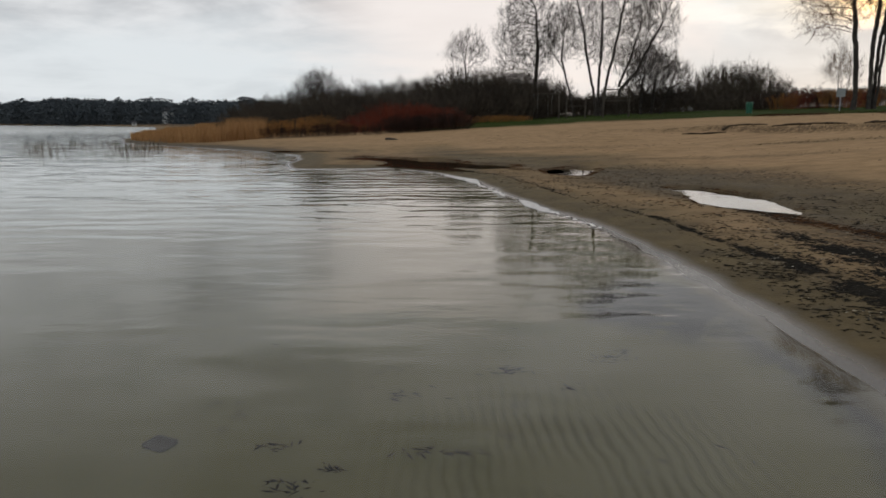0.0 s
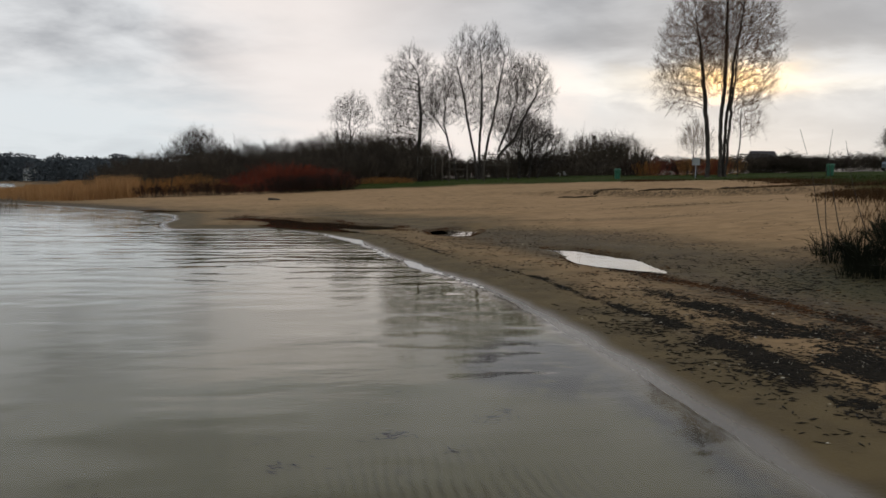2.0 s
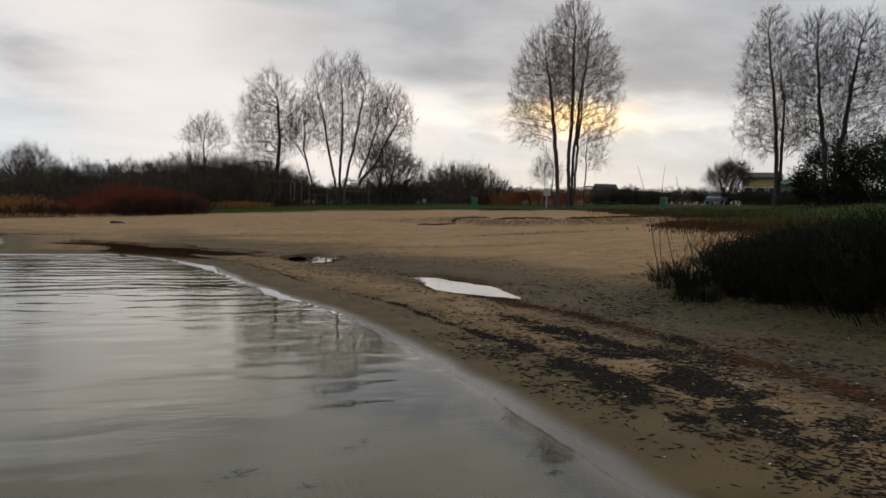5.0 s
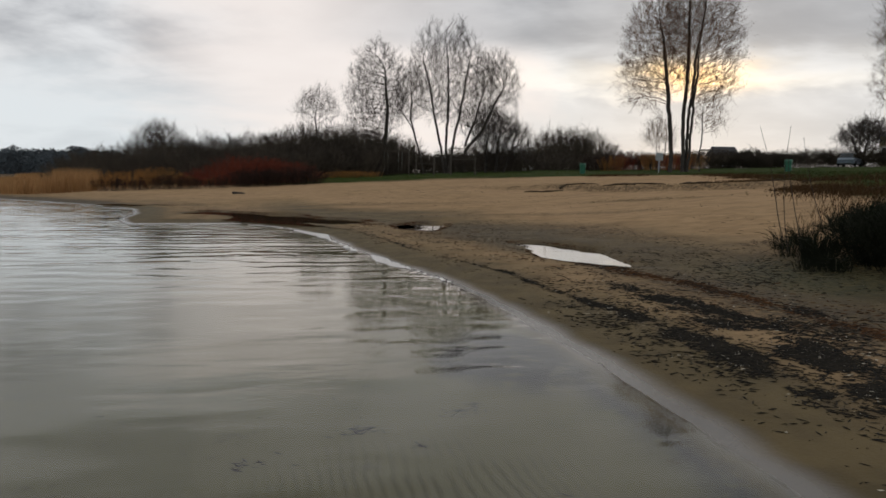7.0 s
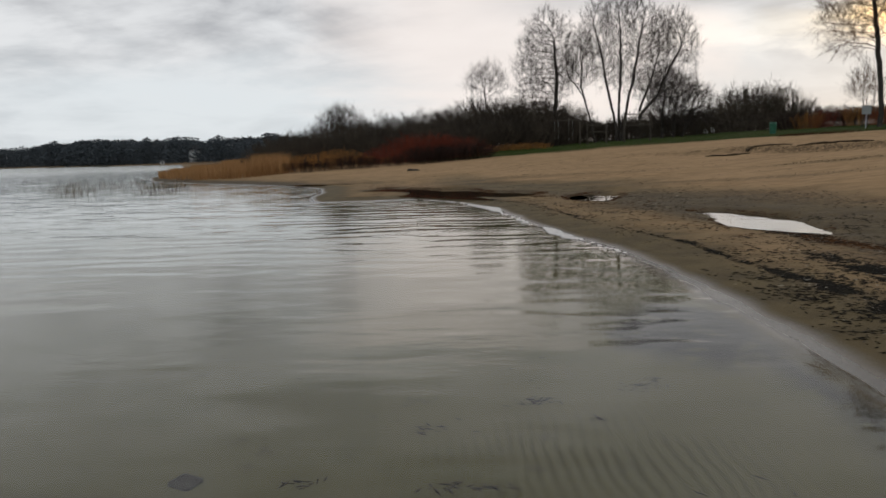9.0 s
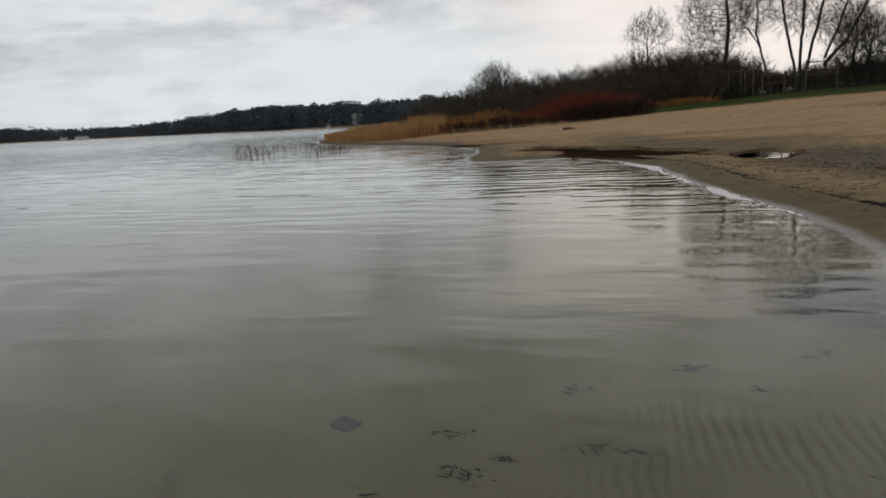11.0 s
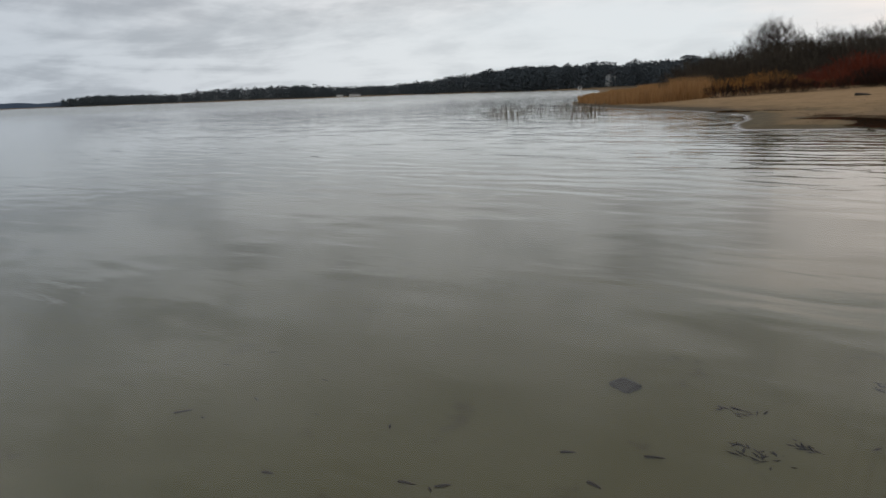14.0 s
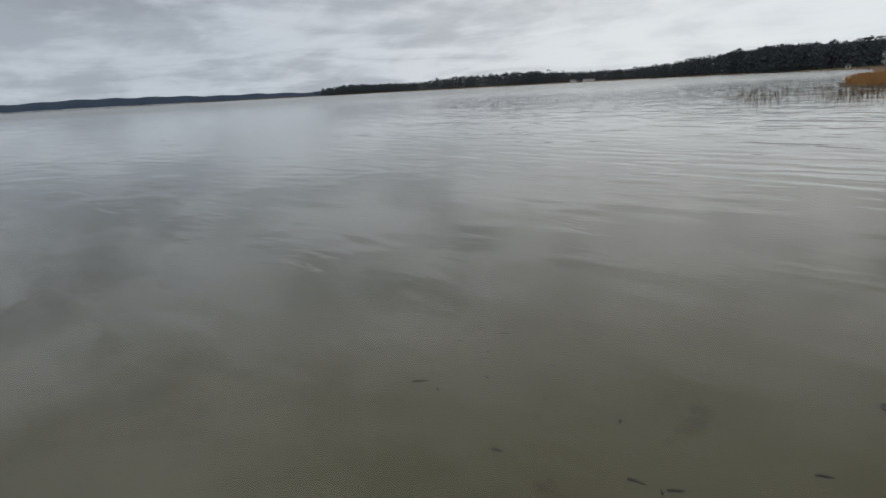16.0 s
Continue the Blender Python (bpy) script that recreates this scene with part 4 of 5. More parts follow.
def crowns(name, line, tall, step, material, seed, label, flakes=46, depth=2):
    """A belt of bare woodland: for each tree a loose cloud of small flat twig masses."""
    r = random.Random(seed)
    V, F = [], []
    for (ax, ay, ha), (bx, by, hb) in zip(line, line[1:]):
        n = max(2, int(math.hypot(bx - ax, by - ay) / step))
        for i in range(n * depth):
            u = (i // depth + r.random()) / n
            x, y = ax + (bx - ax) * u + r.gauss(0, step), ay + (by - ay) * u + r.gauss(0, step) + (i % depth) * step * 2
            lump = 0.5 + 0.5 * math.sin(x / step * 0.9 + seed) * math.sin(x / step * 0.31 + 2 * seed)
            h = (ha + (hb - ha) * u) * tall * (r.uniform(0.70, 0.88) + 0.17 * lump * lump)
            w = h * r.uniform(0.40, 0.75)
            z0 = 0.5
            for _ in range(flakes):
                a, b = r.uniform(0, 6.283), r.random() ** 0.5
                e = r.random()
                wz = w * math.sqrt(max(0.03, 1 - e ** 2.5))
                c = Vector((x + wz * b * math.cos(a), y + wz * b * math.sin(a), z0 + h * e))
                s = h * 0.031 * r.uniform(0.5, 1.5)
                q = len(V)
                for _k in range(3):
                    V.append(tuple(c + Vector((r.gauss(0, s), r.gauss(0, s), r.gauss(0, s * 0.9)))))
                F.append((q, q + 1, q + 2))
    ob = new(name, mesh_from(name, V, F, material))
    return tagged(ob, label, "woodland", kind="stuff")


def belt(azs):
    """Points along the far shore with the wood's height there, by bearing."""
    out = []
    for az in azs:
        r = float(np.interp(az, [-64, -55, -46, -36, -28, -22, -13], [2180, 1500, 1170, 830, 580, 440, 300]))
        el = float(np.interp(az, [-63, -61.2, -58.6, -55.5, -53.5, -49.3, -47, -42.8, -38.3, -35.6, -32.8, -29.2, -27.4, -24.8, -22.6, -20.5, -18.4, -13],
                             [0.50, 0.77, 0.70, 0.62, 0.91, 0.98, 1.03, 0.75, 0.81, 1.06, 1.49, 1.78, 1.93, 1.77, 1.93, 1.75, 1.94, 2.05]))
        out.append((r * math.sin(radians(az)), r * math.cos(radians(az)), r * math.tan(radians(el)) + 1.2))
    return out


# the woods' haze comes from their material colour
crowns("far_woods", belt([-13, -16, -18.4, -20.5, -22.6, -24.8, -27.4, -29.2, -31]), 1.0, 3.6, M_HAZED_WOOD, 3, "dark bare wood along the far shore", 320, 4)
crowns("far_woods", belt([-31, -32.8, -35.6, -38.3, -40.5, -42.8, -45, -47]), 1.0, 5.5, M_HAZED_WOOD, 4, "dark bare wood along the far shore", 320, 4)
crowns("far_woods", belt([-46.8, -49.3, -51.5, -53.5, -54.5, -55.5, -57, -58.6, -61.2, -63]), 1.0, 8.5, M_HAZED_WOOD, 5, "low distant wood across the lake", 320, 4)
crowns("far_woods", [(30, 150, 0.7), (90, 170, 0.75), (140, 150, 0.8), (190, 130, 0.8), (230, 80, 0.8)], 6.5, 3.5, M_HAZED_WOOD, 7, "dark bare hedgerow behind the houses", 220, 3)


def ridge(name, pts, label):
    """A long low wooded hill with a front slope, a crest and a back slope."""
    V, F = [], []
    for i, (x, y, h) in enumerate(pts):
        for k, (off, zz) in enumerate(((0, 0.1), (0.35, 0.8), (0.6, 1.0), (1.4, 0.1))):
            V.append((x * (1 + 0.1 * off), y * (1 + 0.1 * off), h * zz))
        if i:
            b = (i - 1) * 4
            F += [(b + k, b + 4 + k, b + 5 + k, b + 1 + k) for k in range(3)]
    return tagged(new(name, mesh_from(name, V, F, M_HAZED_HILL, True)), label, "hill", kind="structure")


hills = []
for i in range(60):
    az = radians(-96 + 40 * i / 59)
    h = float(np.interp(math.degrees(az), [-96, -85, -78, -72, -66, -58, -56], [30, 36, 42, 31, 24, 16, 8])) + 2.2 * math.sin(i * 1.7) + 1.5 * math.sin(i * 0.63)
    hills.append((3300 * math.sin(az), 3300 * math.cos(az), h))
ridge("backdrop", hills, "long low wooded hills beyond the lake, painted haze-blue")

# ---------------------------------------------------------------- things on the beach and lawn


def log_on_sand():
    r = random.Random(2)
    V, F = [], []
    pts = wander(r, Vector((-0.4, 0, 0.06)), Vector((1, 0.1, 0.02)), 0.85, 6, 0.05, 0.0)
    tube(V, F, pts, [0.07, 0.09, 0.085, 0.08, 0.09, 0.07, 0.04], 9)
    n = len(V)
    F += [tuple(range(8, -1, -1)), tuple(range(n - 9, n))]
    ob = link_mesh("driftwood_log", V, F, M_BARK, smooth=True)
    ob.matrix_basis = Matrix.Translation(polar(-4.2, 46.5))
    tagged(ob, "short dark driftwood log lying on the sand", "log")


log_on_sand()


def bin_at(az, r):
    root = thing("litter_bin", polar(az, r), "green plastic litter bin standing on the lawn", "litter bin", "litter bins")
    bm = bmesh.new()
    bmesh.ops.create_cone(bm, cap_ends=True, segments=16, radius1=0.24, radius2=0.29, depth=0.82, matrix=pose(0, 0, 0.41))
    part("body", bm, M_GREENBIN, root)
    bm = bmesh.new()
    bmesh.ops.create_cone(bm, cap_ends=True, segments=16, radius1=0.32, radius2=0.25, depth=0.12, matrix=pose(0, 0, 0.885))
    part("lid", bm, M_GREENBIN, root)
    return root


bin_at(23.35, 66)
bin_at(38.3, 62)


def sign_board():
    root = thing("notice_board", polar(29.2, 64), "pale grey notice board on a steel post by the poplars", "sign", turn=-29)
    bm = bmesh.new()
    bmesh.ops.create_cone(bm, cap_ends=True, segments=10, radius1=0.04, radius2=0.04, depth=1.75, matrix=pose(0, 0, 0.85))
    part("post", bm, M_STEEL, root)
    part("board", block((0.62, 0.04, 0.66), (0, -0.06, 1.4)), M_GREY, root)


sign_board()


def post(root, name, a, b, w, material=M_WOOD):
    V, F = [], []
    a, b = Vector(a), Vector(b)
    tube(V, F, [a, a.lerp(b, 0.5), b], [w / 2] * 3, 6)
    F += [tuple(range(5, -1, -1)), tuple(range(len(V) - 6, len(V)))]
    link_mesh(name, V, F, material, root)


def swing_frame(az, r, wide, tall, seat=True):
    root = thing("swing_frame", polar(az, r), "weathered wooden swing frame on the lawn", "swing", "play frames", turn=-az)
    for s in (-1, 1):
        for d in (-1, 1):
            post(root, "leg", (s * wide / 2, d * 0.7, -0.1), (s * wide / 2, 0, tall), 0.13)
    post(root, "beam", (-wide / 2 - 0.2, 0, tall), (wide / 2 + 0.2, 0, tall), 0.14)
    if seat:
        for k in (-0.22, 0.22):
            post(root, "chain", (k * wide - 0.2, 0, tall), (k * wide - 0.2, 0, 0.5), 0.02, M_STEEL)
            post(root, "chain", (k * wide + 0.2, 0, tall), (k * wide + 0.2, 0, 0.5), 0.02, M_STEEL)
            part("seat", block((0.45, 0.18, 0.04), (k * wide, 0, 0.5)), M_RUBBER, root)
    return root


def climbing_frame(az, r, wide, tall, bars):
    root = thing("climbing_frame", polar(az, r), "weathered wooden climbing frame with cross bars", "climbing frame", "play frames", turn=-az)
    for s in (-1, 1):
        post(root, "post", (s * wide / 2, 0, -0.1), (s * wide / 2, 0, tall), 0.16)
    for h in bars:
        post(root, "bar", (-wide / 2, 0, h), (wide / 2, 0, h), 0.09)


swing_frame(8.0, 76, 3.4, 2.6)
climbing_frame(10.6, 74, 1.9, 2.1, (1.9, 1.2))
climbing_frame(13.7, 73, 2.5, 2.9, (2.7, 1.6))
swing_frame(33.2, 96, 3.0, 2.4, False)


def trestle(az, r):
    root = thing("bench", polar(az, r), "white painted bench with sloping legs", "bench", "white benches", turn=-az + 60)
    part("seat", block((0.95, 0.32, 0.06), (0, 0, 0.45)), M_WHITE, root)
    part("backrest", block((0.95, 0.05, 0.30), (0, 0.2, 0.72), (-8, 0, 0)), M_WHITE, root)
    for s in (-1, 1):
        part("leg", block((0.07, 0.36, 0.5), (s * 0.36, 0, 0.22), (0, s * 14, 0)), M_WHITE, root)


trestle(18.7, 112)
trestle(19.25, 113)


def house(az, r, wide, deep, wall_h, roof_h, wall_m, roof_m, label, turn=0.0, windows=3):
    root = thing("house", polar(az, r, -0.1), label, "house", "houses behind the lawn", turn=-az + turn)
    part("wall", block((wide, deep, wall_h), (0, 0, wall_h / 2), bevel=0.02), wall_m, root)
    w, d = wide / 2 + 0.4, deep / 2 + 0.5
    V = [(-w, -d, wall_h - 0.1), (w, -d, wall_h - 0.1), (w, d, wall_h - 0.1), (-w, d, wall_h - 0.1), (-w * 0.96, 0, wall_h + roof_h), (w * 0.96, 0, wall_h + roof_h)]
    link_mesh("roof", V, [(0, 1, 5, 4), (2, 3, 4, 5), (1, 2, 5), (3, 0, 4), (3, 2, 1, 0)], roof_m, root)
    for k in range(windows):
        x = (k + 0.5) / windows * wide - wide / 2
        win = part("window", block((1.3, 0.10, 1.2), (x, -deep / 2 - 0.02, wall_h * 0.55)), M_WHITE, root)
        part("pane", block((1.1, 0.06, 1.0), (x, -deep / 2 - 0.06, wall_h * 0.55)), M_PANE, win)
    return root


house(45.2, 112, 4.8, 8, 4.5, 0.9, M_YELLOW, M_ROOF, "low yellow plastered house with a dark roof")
house(47.6, 118, 6, 7, 4.0, 0.8, M_GREY, M_GREENROOF, "low pale house with a green metal roof")
house(33.8, 108, 2.6, 3, 2.2, 1.2, M_WOOD, M_ROOF, "dark wooden beach hut with a gabled roof", 20, 2)
house(37.2, 112, 3, 4, 1.8, 0.6, M_WOOD, M_ROOF, "long low dark wooden shed", 0, 3)
house(-21.2, 430, 5, 5, 7.0, 3.0, M_WHITE, M_ROOF, "white house in front of the far wood", 30, 3)
house(-23.6, 428, 2.2, 2.2, 1.8, 0.8, M_WHITE, M_ROOF, "small white boathouse on the far shore", 0, 1)
house(-41.5, 978, 14, 8, 3, 1.5, M_WHITE, M_ROOF, "white low building on the far shore", 10, 4)
house(-42.7, 1015, 9, 8, 3, 1.5, M_WHITE, M_ROOF, "white low building on the far shore", 0, 3)


def parked_car(az, r, turn):
    """A small estate car: body, glazed cabin, bumpers, lamps and wheels."""
    root = thing("car", polar(az, r, 0.02), "pale blue-grey car parked behind the lawn", "car", turn=-az + turn)
    V, F = [], []
    profile = [(-2.0, 0.35), (-2.05, 0.75), (-1.85, 0.95), (0.95, 0.95), (1.75, 0.82), (2.05, 0.62), (2.05, 0.35)]
    for y in (-0.82, 0.82):
        V += [(x, y, z) for x, z in profile]
    n = len(profile)
    F += [tuple(range(n - 1, -1, -1)), tuple(range(n, 2 * n))] + [(k, (k + 1) % n, n + (k + 1) % n, n + k) for k in range(n)]
    link_mesh("body", V, F, M_CARPAINT, root)
    V = [(-1.8, -0.74, 0.95), (0.95, -0.74, 0.95), (0.35, -0.62, 1.44), (-1.5, -0.62, 1.44), (-1.8, 0.74, 0.95), (0.95, 0.74, 0.95), (0.35, 0.62, 1.44), (-1.5, 0.62, 1.44)]
    cabin = link_mesh("cabin", V, [(0, 1, 2, 3), (7, 6, 5, 4), (1, 5, 6, 2), (4, 0, 3, 7), (0, 4, 5, 1)], M_PANE, root, "dark glazed cabin")
    part("roof", block((1.85, 1.24, 0.05), (-0.58, 0, 1.46), bevel=0.02), M_CARPAINT, cabin)
    for x in (-1.3, 1.3):
        for y in (-0.8, 0.8):
            bm = bmesh.new()
            bmesh.ops.create_cone(bm, cap_ends=True, segments=16, radius1=0.31, radius2=0.31, depth=0.2, matrix=pose(x, y, 0.31, 90, 0, 0))
            part("wheel", bm, M_RUBBER, root)


parked_car(42.2, 91, 78)


def leafy(place, wide, tall, n, size, seed, label, name="evergreen_bush"):
    """An evergreen crown of many small leaf flakes on short branches."""
    r = random.Random(seed)
    root = thing(name, place, label, "shrub")
    V, F = [], []
    for k in range(14):
        q = r.uniform(0, 6.283)
        pts = wander(r, Vector((0, 0, -0.05)), Vector((math.cos(q) * 0.6 * wide / tall, math.sin(q) * 0.6 * wide / tall, 1)), tall * r.uniform(0.6, 0.9), 4, 0.12, 0.02)
        tube(V, F, pts, [0.03, 0.025, 0.02, 0.012, 0.006], 4)
    link_mesh("branches", V, F, M_BARK, root)
    V, F = [], []
    clumps = [(r.uniform(0, 6.283), math.sqrt(r.random()), r.random()) for _ in range(46)]
    for _ in range(n):
        a, b, e = r.choice(clumps)
        top = math.sqrt(max(0.02, 1 - b * b * 0.85))
        c = Vector((wide / 2 * b * math.cos(a), wide / 2 * b * math.sin(a), tall * top * (0.1 + 0.86 * e)))
        c += Vector((r.gauss(0, 0.07), r.gauss(0, 0.07), r.gauss(0, 0.07))) * tall
        c.z = max(c.z, 0.02)
        d = Vector((r.gauss(0, 0.6), r.gauss(0, 0.6), r.uniform(0.1, 1))).normalized() * size * r.uniform(0.6, 1.3)
        s = d.cross(Vector((r.gauss(0, 1), r.gauss(0, 1), r.gauss(0, 1)))).normalized() * size * 0.22
        q = len(V)
        V += [tuple(c), tuple(c + d * 0.5 + s), tuple(c + d), tuple(c + d * 0.5 - s)]
        F.append((q, q + 1, q + 2, q + 3))
    link_mesh("crown", V, F, M_EVERGREEN, root, "dense small dark leaves")
    return root


bare_tree(42.9, 95, [[(0, 0, 0), (0.2, 0, 1.6), (0.3, 0, 2.6)], [(0.1, 0, 0.8), (-0.7, 0, 2.4)]], [(0.0, 0, 3.5, 2.6, 2.2, 1.6), (0.6, 0, 4.4, 1.7, 1.6, 1.0)], 71, "dark round low tree beside the yellow house", 900, 0.30, 3.2, 0.08, 0.016)
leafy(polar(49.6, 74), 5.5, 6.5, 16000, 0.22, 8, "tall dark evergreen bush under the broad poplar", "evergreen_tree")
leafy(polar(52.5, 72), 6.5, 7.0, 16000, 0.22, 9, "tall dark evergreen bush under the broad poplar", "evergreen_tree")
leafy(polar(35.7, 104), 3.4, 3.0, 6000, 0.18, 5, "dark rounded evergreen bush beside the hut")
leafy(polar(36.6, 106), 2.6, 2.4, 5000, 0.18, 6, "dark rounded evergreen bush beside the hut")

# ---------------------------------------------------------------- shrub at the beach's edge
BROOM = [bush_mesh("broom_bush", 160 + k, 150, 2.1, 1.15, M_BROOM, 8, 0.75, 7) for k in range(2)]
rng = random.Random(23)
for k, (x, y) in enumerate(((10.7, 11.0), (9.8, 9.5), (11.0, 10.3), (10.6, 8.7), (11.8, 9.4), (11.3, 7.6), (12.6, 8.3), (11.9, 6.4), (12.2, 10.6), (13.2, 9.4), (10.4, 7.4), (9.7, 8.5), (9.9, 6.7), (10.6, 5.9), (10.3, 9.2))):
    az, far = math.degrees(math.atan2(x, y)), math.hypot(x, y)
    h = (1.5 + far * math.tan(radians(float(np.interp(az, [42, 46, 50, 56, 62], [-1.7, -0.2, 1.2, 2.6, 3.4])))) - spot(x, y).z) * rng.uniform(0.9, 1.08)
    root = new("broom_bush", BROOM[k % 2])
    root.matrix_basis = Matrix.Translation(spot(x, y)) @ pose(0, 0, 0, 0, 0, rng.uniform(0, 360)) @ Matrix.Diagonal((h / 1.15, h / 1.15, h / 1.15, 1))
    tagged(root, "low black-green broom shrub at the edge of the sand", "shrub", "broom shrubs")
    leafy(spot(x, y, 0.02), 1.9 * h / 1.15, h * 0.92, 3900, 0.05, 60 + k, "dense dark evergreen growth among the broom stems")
WAND = random.Random(5)
for x, y, h in ((8.7, 11.0, 2.45), (8.95, 10.8, 2.4), (9.25, 10.55, 2.2), (9.05, 11.3, 1.9)):
    V, F = [], []
    pts = wander(WAND, Vector((0, 0, -0.05)), Vector((-0.12, 0, 1)), h, 6, 0.06, 0.02)
    tube(V, F, pts, [0.010, 0.009, 0.008, 0.007, 0.005, 0.004, 0.003], 4)
    ob = link_mesh("stalk", V, F, M_TWIG)
    ob.matrix_basis = Matrix.Translation(spot(x, y))
    tagged(ob, "thin dry stalk standing up out of the shrub", "plant stalk", "dry stalks")

# ---------------------------------------------------------------- grass at the lawn's edge
def strewn(n, box, weight, seed):
    """Places over the plan, thick where weight is high."""
    g = np.random.default_rng(seed)
    got = []
    while len(got) < n:
        x, y = g.uniform(box[0], box[1], 4000), g.uniform(box[2], box[3], 4000)
        keep = g.random(4000) < weight(x, y)
        x, y = x[keep], y[keep]
        got += list(zip(x.tolist(), y.tolist(), height(x, y).tolist()))
    return got[:n]


tagged(blades("grass", strewn(17000, (14, 40, 5, 48), lambda x, y: zones(x, y)[0] * np.clip(30 / np.hypot(x, y), 0, 1), 1), 0.12, 0.02, M_BLADE, 8, 0.4), "short rough winter grass along the lawn's edge", "grass", kind="stuff")
tagged(blades("dead_grass", strewn(3500, (4, 34, 5, 60), lambda x, y: np.clip(zones(x, y)[2] * ease(inland(x, y), 9, 13), 0, 1), 2), 0.05, 0.02, M_DRYGRASS, 9, 0.9), "dead brown grass on the broken ledge of the beach", "grass", kind="stuff")



def tussock_weight(x, y):
    d = line_distance(x, y, LAWN) * np.where(inside(x, y, LAWN), 1, -1)
    return np.exp(-((d + 0.6) / 1.5) ** 2) * ease(x, 15, 19) * ease(vnoise(x, y, 0.35, 63, 3), -0.15, 0.25)


tagged(blades("dead_tussocks", strewn(11000, (14, 31, 9, 50), tussock_weight, 24), 0.15, 0.022, M_DEADRUST, 25, 0.5), "rust-brown dead grass tussocks along the lawn's edge", "grass", kind="stuff")



def stalk_weight(x, y):
    az = np.degrees(np.arctan2(x, y))
    return ease(az, 38.5, 44.0) * ease(np.hypot(x, y), 12.5, 14.5) * (0.15 + 0.85 * ease(vnoise(x, y, 0.7, 64, 3), -0.3, 0.3))


tagged(blades("dead_stalks", strewn(5000, (8, 22, 8.5, 25), stalk_weight, 31), 0.29, 0.014, M_DEADRUST, 32, 0.35), "tall dark brown dead stalks behind the shrubs", "dead plants", kind="stuff")

# ---------------------------------------------------------------- wrack


def wrack_weight(x, y):
    s = inland(x, y)
    n = vnoise(x, y, 1.6, 52, 3)
    a, b, c = bands(s, x, y)
    d = (0.08 + 0.08 * ease(y, 7, 4) * ease(s, 0.8, 1.6)) * ease(s, 0.25, 0.8) * ease(s, 4.0, 2.6) * ease(y, 10, 6) + 0.012 * ease(s, 0.4, 1.0) * ease(s, 9, 4)
    return np.where(x > -2, np.maximum(np.maximum(a, b), np.maximum(0.3 * c, d)) * (0.10 + 0.90 * ease(n, -0.35, 0.25)) * (0.15 + 0.85 * ease(vnoise(x, y, 3.4, 57, 3), -0.30, 0.22)), 0)


def flakes(name, places, size, material, seed, flat=0.5):
    r = random.Random(seed)
    V, F = [], []
    for x, y, z in places:
        q, l = r.gauss(-0.5, 0.7), size * r.uniform(0.3, 1.0) ** 2 * 2.4
        w = min(l * r.uniform(0.10, 0.35), 0.016)
        c, s = math.cos(q), math.sin(q)
        h = 0.004 + flat * w * r.random()
        b = len(V)
        for u, v, k in ((-l, 0, 0.3), (-l * 0.2, -w, 0.0), (l, w * 0.2, 0.35), (l * 0.1, w, 0.0), (0, 0, 1.0)):
            V.append((x + (u * c - v * s) / 2, y + (u * s + v * c) / 2, z + 0.002 + h * k))
        F += [(b, b + 1, b + 4), (b + 1, b + 2, b + 4), (b + 2, b + 3, b + 4), (b + 3, b, b + 4)]
    return new(name, mesh_from(name, V, F, material))


BEACH = (-1, 9, -4, 22)


def fringe_weight(x, y):
    """The rusty upper drift line and the rims of the puddles."""
    s, z = inland(x, y), height(x, y)
    line = bands(s, x, y)[2] * ease(vnoise(x, y, 1.2, 53, 3), -0.6, 0.2)
    rim = np.exp(-((z - POOL - 0.022) / 0.016) ** 2) * ease(s, 2.0, 3.0) * ease(s, 14, 10) * ease(vnoise(x, y, 0.8, 54, 3), -0.4, 0.2)
    return np.where(x > -6, np.maximum(line, rim), 0)


tagged(flakes("rusty_wrack", strewn(9000, (-6, 9, 1, 32), fringe_weight, 21), 0.055, M_LEAFROT, 22, 0.5), "rust-brown rotted leaves and straw along the upper drift line", "wrack", kind="stuff")
tagged(flakes("wrack", strewn(54000, BEACH, wrack_weight, 11), 0.046, M_WRACK, 12, 0.45), "black rotted weed and bark strewn in bands along the beach", "wrack", kind="stuff")
tagged(flakes("shell_bits", strewn(1800, BEACH, wrack_weight, 13), 0.022, M_SHELL, 14, 0.4), "pale shell and straw bits among the wrack", "shells", kind="stuff")
tagged(flakes("sand_litter", strewn(1500, (-6, 14, 8, 45), lambda x, y: np.where(inland(x, y) > 1.0, 0.5, 0) * ease(vnoise(x, y, 0.6, 61, 3), -0.1, 0.4), 15), 0.09, M_WRACK, 16, 0.4), "scattered bark and weed scraps on the sand", "litter", kind="stuff")

tagged(flakes("drift_bits", strewn(3800, (4.6, 10.5, 2, 13), lambda x, y: ease(inland(x, y), 2.4, 3.4) * ease(vnoise(x, y, 0.8, 66, 3), -0.25, 0.45) * 0.8, 27), 0.055, M_WRACK, 28, 0.5), "dark bark, twig and weed bits strewn below the shrubs", "litter", kind="stuff")

# ---------------------------------------------------------------- on the lake bed


slab = new("stone_slab", bpy.data.meshes.new("stone_slab"))
bm = block((0.145, 0.125, 0.06), bevel=0.016)
bm.to_mesh(slab.data)
bm.free()
slab.data.materials.append(M_STONE)
slab.matrix_basis = Matrix.Translation(spot(-1.42, 3.27, 0.03)) @ pose(0, 0, 0, 4, 3, -24)
tagged(slab, "dark square stone lying on the lake bed", "stone")


def bed_weight(x, y):
    s = inland(x, y)
    return np.where((s < -0.2) & (s > -7), ease(vnoise(x, y, 0.9, 71, 3), 0.05, 0.4), 0)


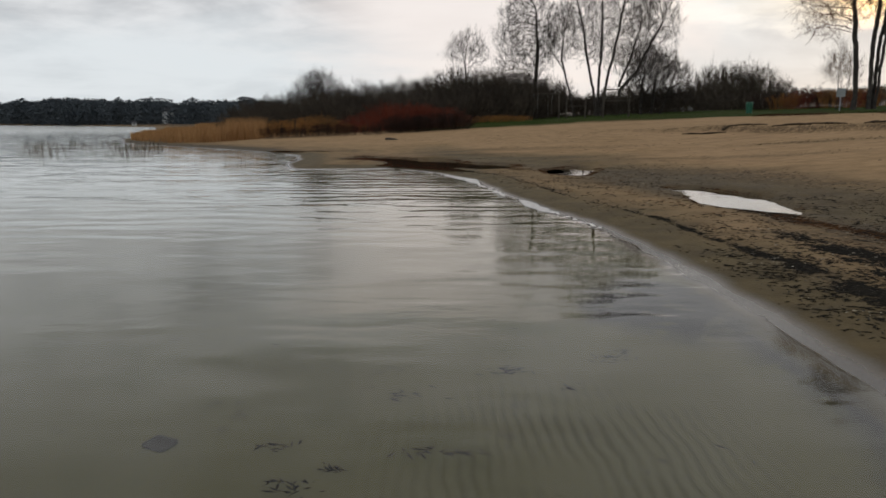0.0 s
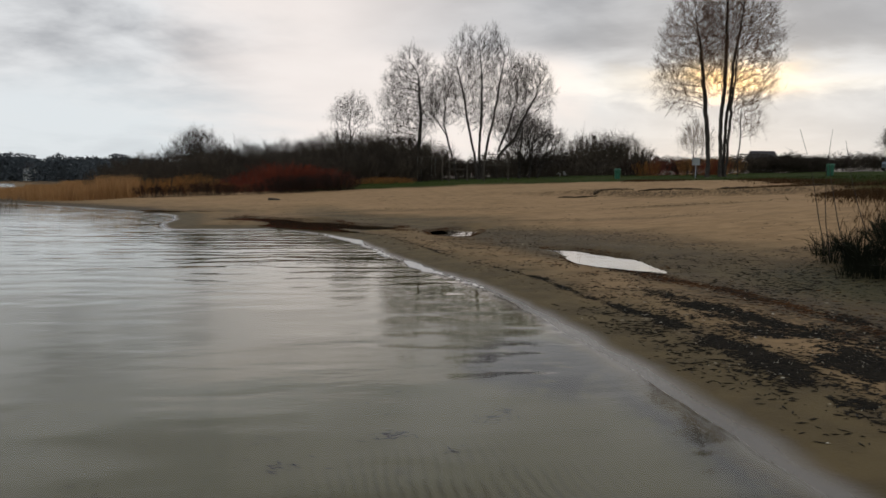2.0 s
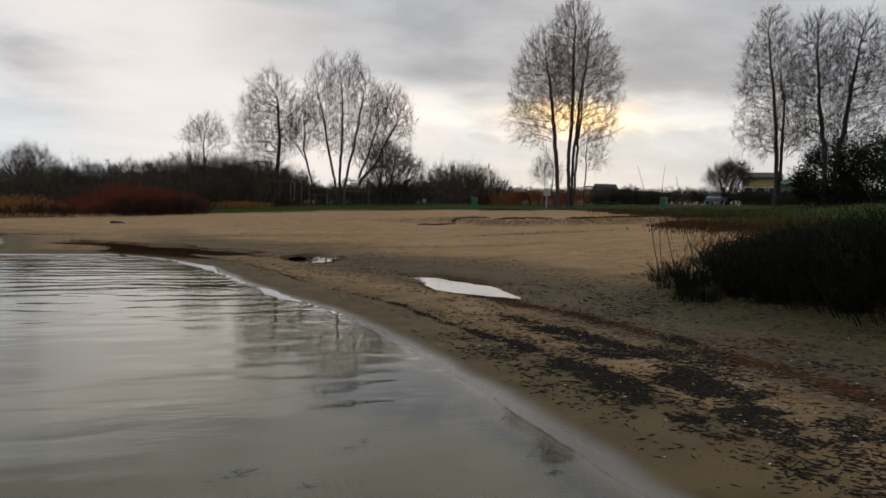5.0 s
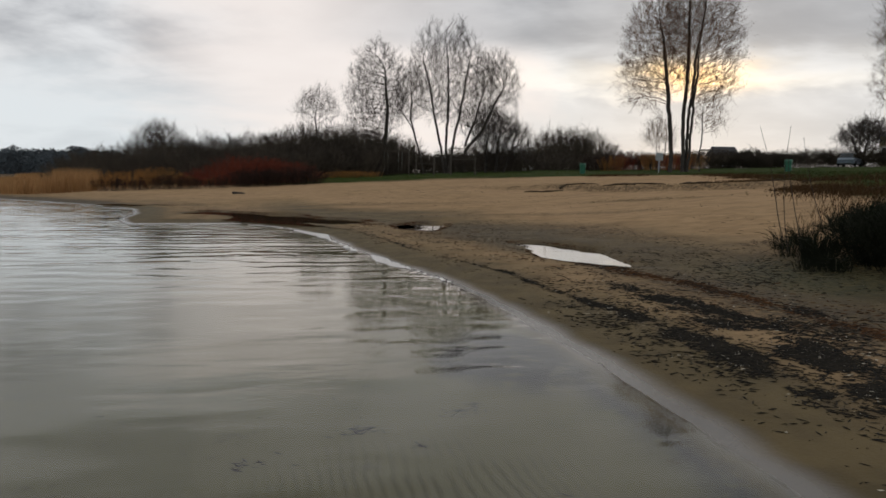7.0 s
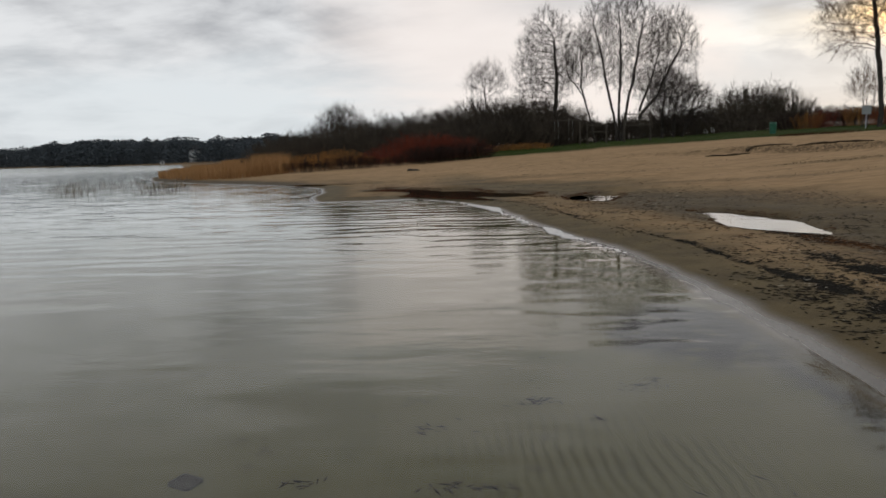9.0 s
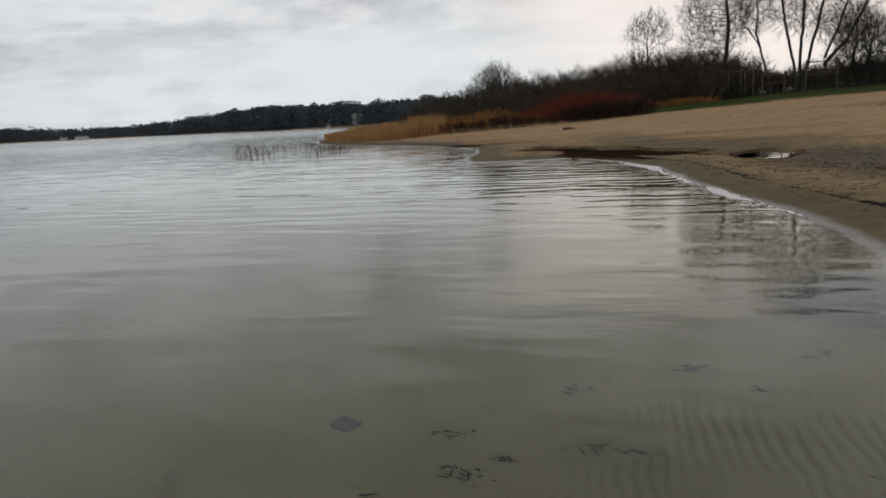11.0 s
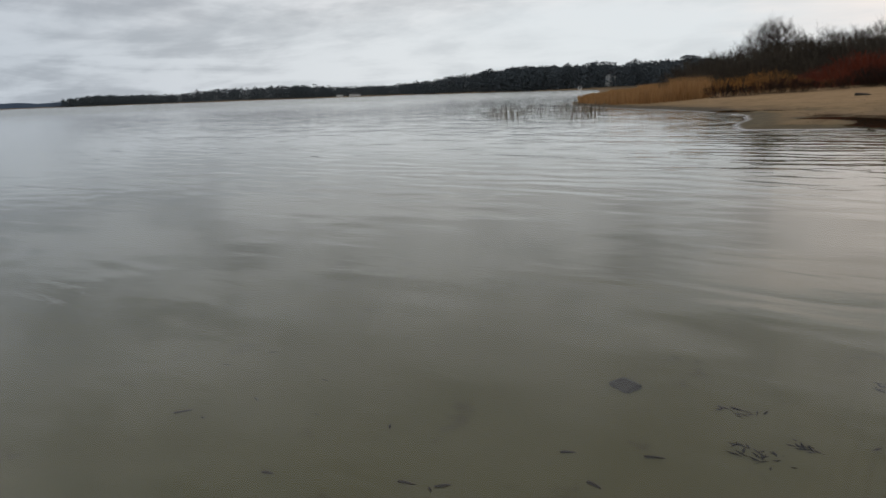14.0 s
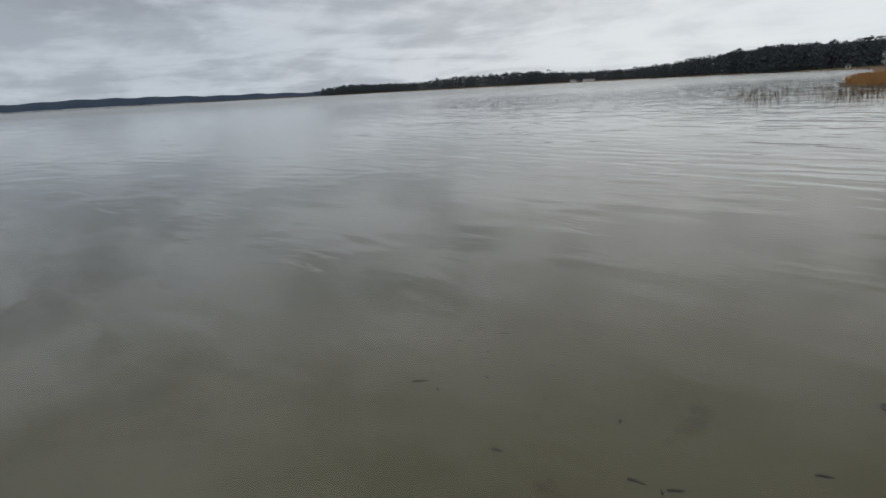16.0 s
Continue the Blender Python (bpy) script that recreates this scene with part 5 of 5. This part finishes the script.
tagged(flakes("sunken_litter", strewn(150, (-6, 2.6, -4, 9), bed_weight, 21), 0.04, M_WRACK, 22, 0.3), "dark leaf and twig scraps on the lake bed", "litter", kind="stuff")


def weed_clump(x, y, size, n, seed):
    """A ragged clump of waterlogged leaves and weed."""
    r = random.Random(seed)
    places = [(r.gauss(0, size * 0.38), r.gauss(0, size * 0.20), 0.004 * r.random()) for _ in range(n * 3)]
    ob = flakes("weed_clump", places, 0.038, M_WRACK, seed, 0.3)
    ob.matrix_basis = Matrix.Translation(spot(x, y, 0.006)) @ pose(0, 0, 0, 0, 0, r.uniform(-25, 25))
    tagged(ob, "ragged dark clump of waterlogged weed on the lake bed", "water weed", "sunken weed")


for k, (x, y, size, n) in enumerate(((0.42, 4.22, 0.16, 14), (-0.22, 3.85, 0.14, 8), (-0.68, 2.85, 0.18, 12), (-0.12, 3.15, 0.12, 7), (0.07, 3.12, 0.12, 8), (-0.85, 3.25, 0.14, 7), (1.15, 4.45, 0.26, 16), (-0.5, 3.0, 0.10, 6), (0.75, 3.9, 0.10, 5))):
    weed_clump(x, y, size, n, 400 + k)


def sunken_stick(x, y, length, turn, seed):
    r = random.Random(seed)
    V, F = [], []
    pts = wander(r, Vector((-length / 2, 0, 0.012)), Vector((1, 0, 0.02)), length, 4, 0.10, 0.0)
    tube(V, F, pts, [0.007, 0.009, 0.008, 0.006, 0.003], 6)
    ob = link_mesh("stick", V, F, M_BARK)
    ob.matrix_basis = Matrix.Translation(spot(x, y)) @ pose(0, 0, 0, 0, 0, turn)
    tagged(ob, "short dark stick lying on the lake bed", "stick", "sunken sticks")


for k, (x, y, length, turn) in enumerate(((-2.2, 1.42, 0.14, 48), (-1.9, 1.95, 0.09, 20), (-1.75, 2.0, 0.07, 35), (-1.4, 2.5, 0.08, 30), (-3.4, 1.9, 0.10, 60), (-2.5, 1.7, 0.06, 15), (-1.2, 2.3, 0.07, -20), (-1.05, 2.62, 0.09, 10))):
    sunken_stick(x, y, length, turn, 420 + k)


# ---------------------------------------------------------------- foam line


def foam_line():
    """A thin broken lip of foam where the water meets the sand, in short lengths."""
    xs, ys = np.meshgrid(np.arange(-6.5, 3.2, 0.05), np.arange(9.5, 26.0, 0.05))
    s = inland(xs, ys)
    w = 0.16 * ease(vnoise(xs, ys, 0.7, 81, 3), -0.5, 0.3) * ease(ys, 9.5, 13.5)
    hit = (xs > -3.2) & (np.abs(s - 0.02 + 0.05 * vnoise(xs, ys, 2.5, 82, 2)) < w)
    V, F = [], []
    for x, y in zip(xs[hit].tolist(), ys[hit].tolist()):
        b, z = len(V), max(float(height(x, y)), 0.0) + 0.006
        V += [(x - 0.034, y - 0.03, z), (x + 0.03, y - 0.034, z), (x + 0.034, y + 0.03, z), (x - 0.03, y + 0.034, z), (x, y, z + 0.012)]
        F += [(b, b + 1, b + 4), (b + 1, b + 2, b + 4), (b + 2, b + 3, b + 4), (b + 3, b, b + 4)]
    ob = new("foam", mesh_from("foam", V, F, M_FOAM))
    tagged(ob, "thin line of pale foam along the water's edge", "foam", kind="stuff")


foam_line()


# ---------------------------------------------------------------- rushes


def rush(x, y, tall, n, seed):
    r = random.Random(seed)
    V, F = [], []
    for _ in range(n):
        q, out = r.uniform(0, 6.283), r.uniform(0.1, 0.9)
        d = Vector((math.cos(q), math.sin(q), 0))
        h = tall * r.uniform(0.6, 1.1)
        start = d * 0.24 * r.random() ** 0.7 + Vector((0, 0, -0.02))
        pts = [start, start + d * out * h * 0.25 + Vector((0, 0, h * 0.5)), start + d * out * h * 0.75 + Vector((0, 0, h * (0.9 - 0.4 * out)))]
        tube(V, F, pts, [0.005, 0.004, 0.0015], 3)
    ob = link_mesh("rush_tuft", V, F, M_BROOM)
    ob.matrix_basis = Matrix.Translation(spot(x, y))
    tagged(ob, "spiky tuft of rushes beside the dark shrub", "grass tuft", "rush tufts")


for k, (x, y, h, n) in enumerate(((9.2, 11.6, 0.6, 60), (8.5, 9.9, 0.85, 260), (9.9, 12.0, 0.6, 70), (8.9, 10.4, 0.75, 90), (9.2, 9.6, 0.6, 160), (8.7, 10.8, 0.5, 60), (8.3, 9.3, 0.45, 120), (9.0, 8.6, 0.5, 180), (9.3, 7.4, 0.6, 180), (9.6, 6.3, 0.6, 180), (8.1, 9.6, 0.3, 60), (9.3, 8.9, 0.6, 200))):
    rush(x, y, h, n, 300 + k)


# ---------------------------------------------------------------- broken bank of the upper beach


def bank_piece(az, r, length, tall, seed):
    """A clod of undercut bank: ragged crest, steep dark face, back sloping into the sand."""
    rg = random.Random(seed)
    V, F, n = [], [], max(5, int(length / 0.18))
    c = polar(az, r)
    tx, ty = math.cos(radians(az)), -math.sin(radians(az))
    bx, by = math.sin(radians(az)), math.cos(radians(az))
    for i in range(n + 1):
        u = i / n
        q = (u - 0.5) * length
        off = 0.22 * math.sin(u * 5.1 + seed) + rg.gauss(0, 0.04)
        h = tall * math.sin(math.pi * min(max(u, 0.04), 0.96)) ** 0.5 * rg.uniform(0.7, 1.15)
        for d, k in ((-0.02, -0.6), (-0.06, 0.75), (0.02, 1.0), (0.12, 0.8), (0.34, -0.3)):
            x, y = c.x + tx * q + bx * (off + d), c.y + ty * q + by * (off + d)
            V.append((x - c.x, y - c.y, float(height(x, y)) - c.z + (h * k if k > 0 else k * 0.15)))
        if i:
            b = (i - 1) * 5
            F += [(b + j, b + 5 + j, b + 6 + j, b + 1 + j) for j in range(4)]
    ob = link_mesh("bank_edge", V, F, M_SOIL)
    ob.matrix_basis = Matrix.Translation(c)
    tagged(ob, "low undercut lip of dark root-bound soil in the sand", "bank", "broken bank of the upper beach")


rng = random.Random(77)
az = 20.3
while az < 37.5:
    length = rng.uniform(0.7, 2.4)
    bank_piece(az, 37.6 + 0.7 * math.sin(az * 0.9) - max(0, az - 30) * 0.35, length, rng.uniform(0.07, 0.14), int(az * 10))
    az += math.degrees(length / 37) * rng.uniform(0.8, 1.15)
az = 37.5
while az < 47:
    length = rng.uniform(0.7, 1.8)
    bank_piece(az, 33.5 - (az - 37.5) * 0.9 + rng.uniform(-0.4, 0.4), length, rng.uniform(0.07, 0.14), int(az * 10) + 3)
    az += math.degrees(length / 26) * rng.uniform(1.0, 1.8)
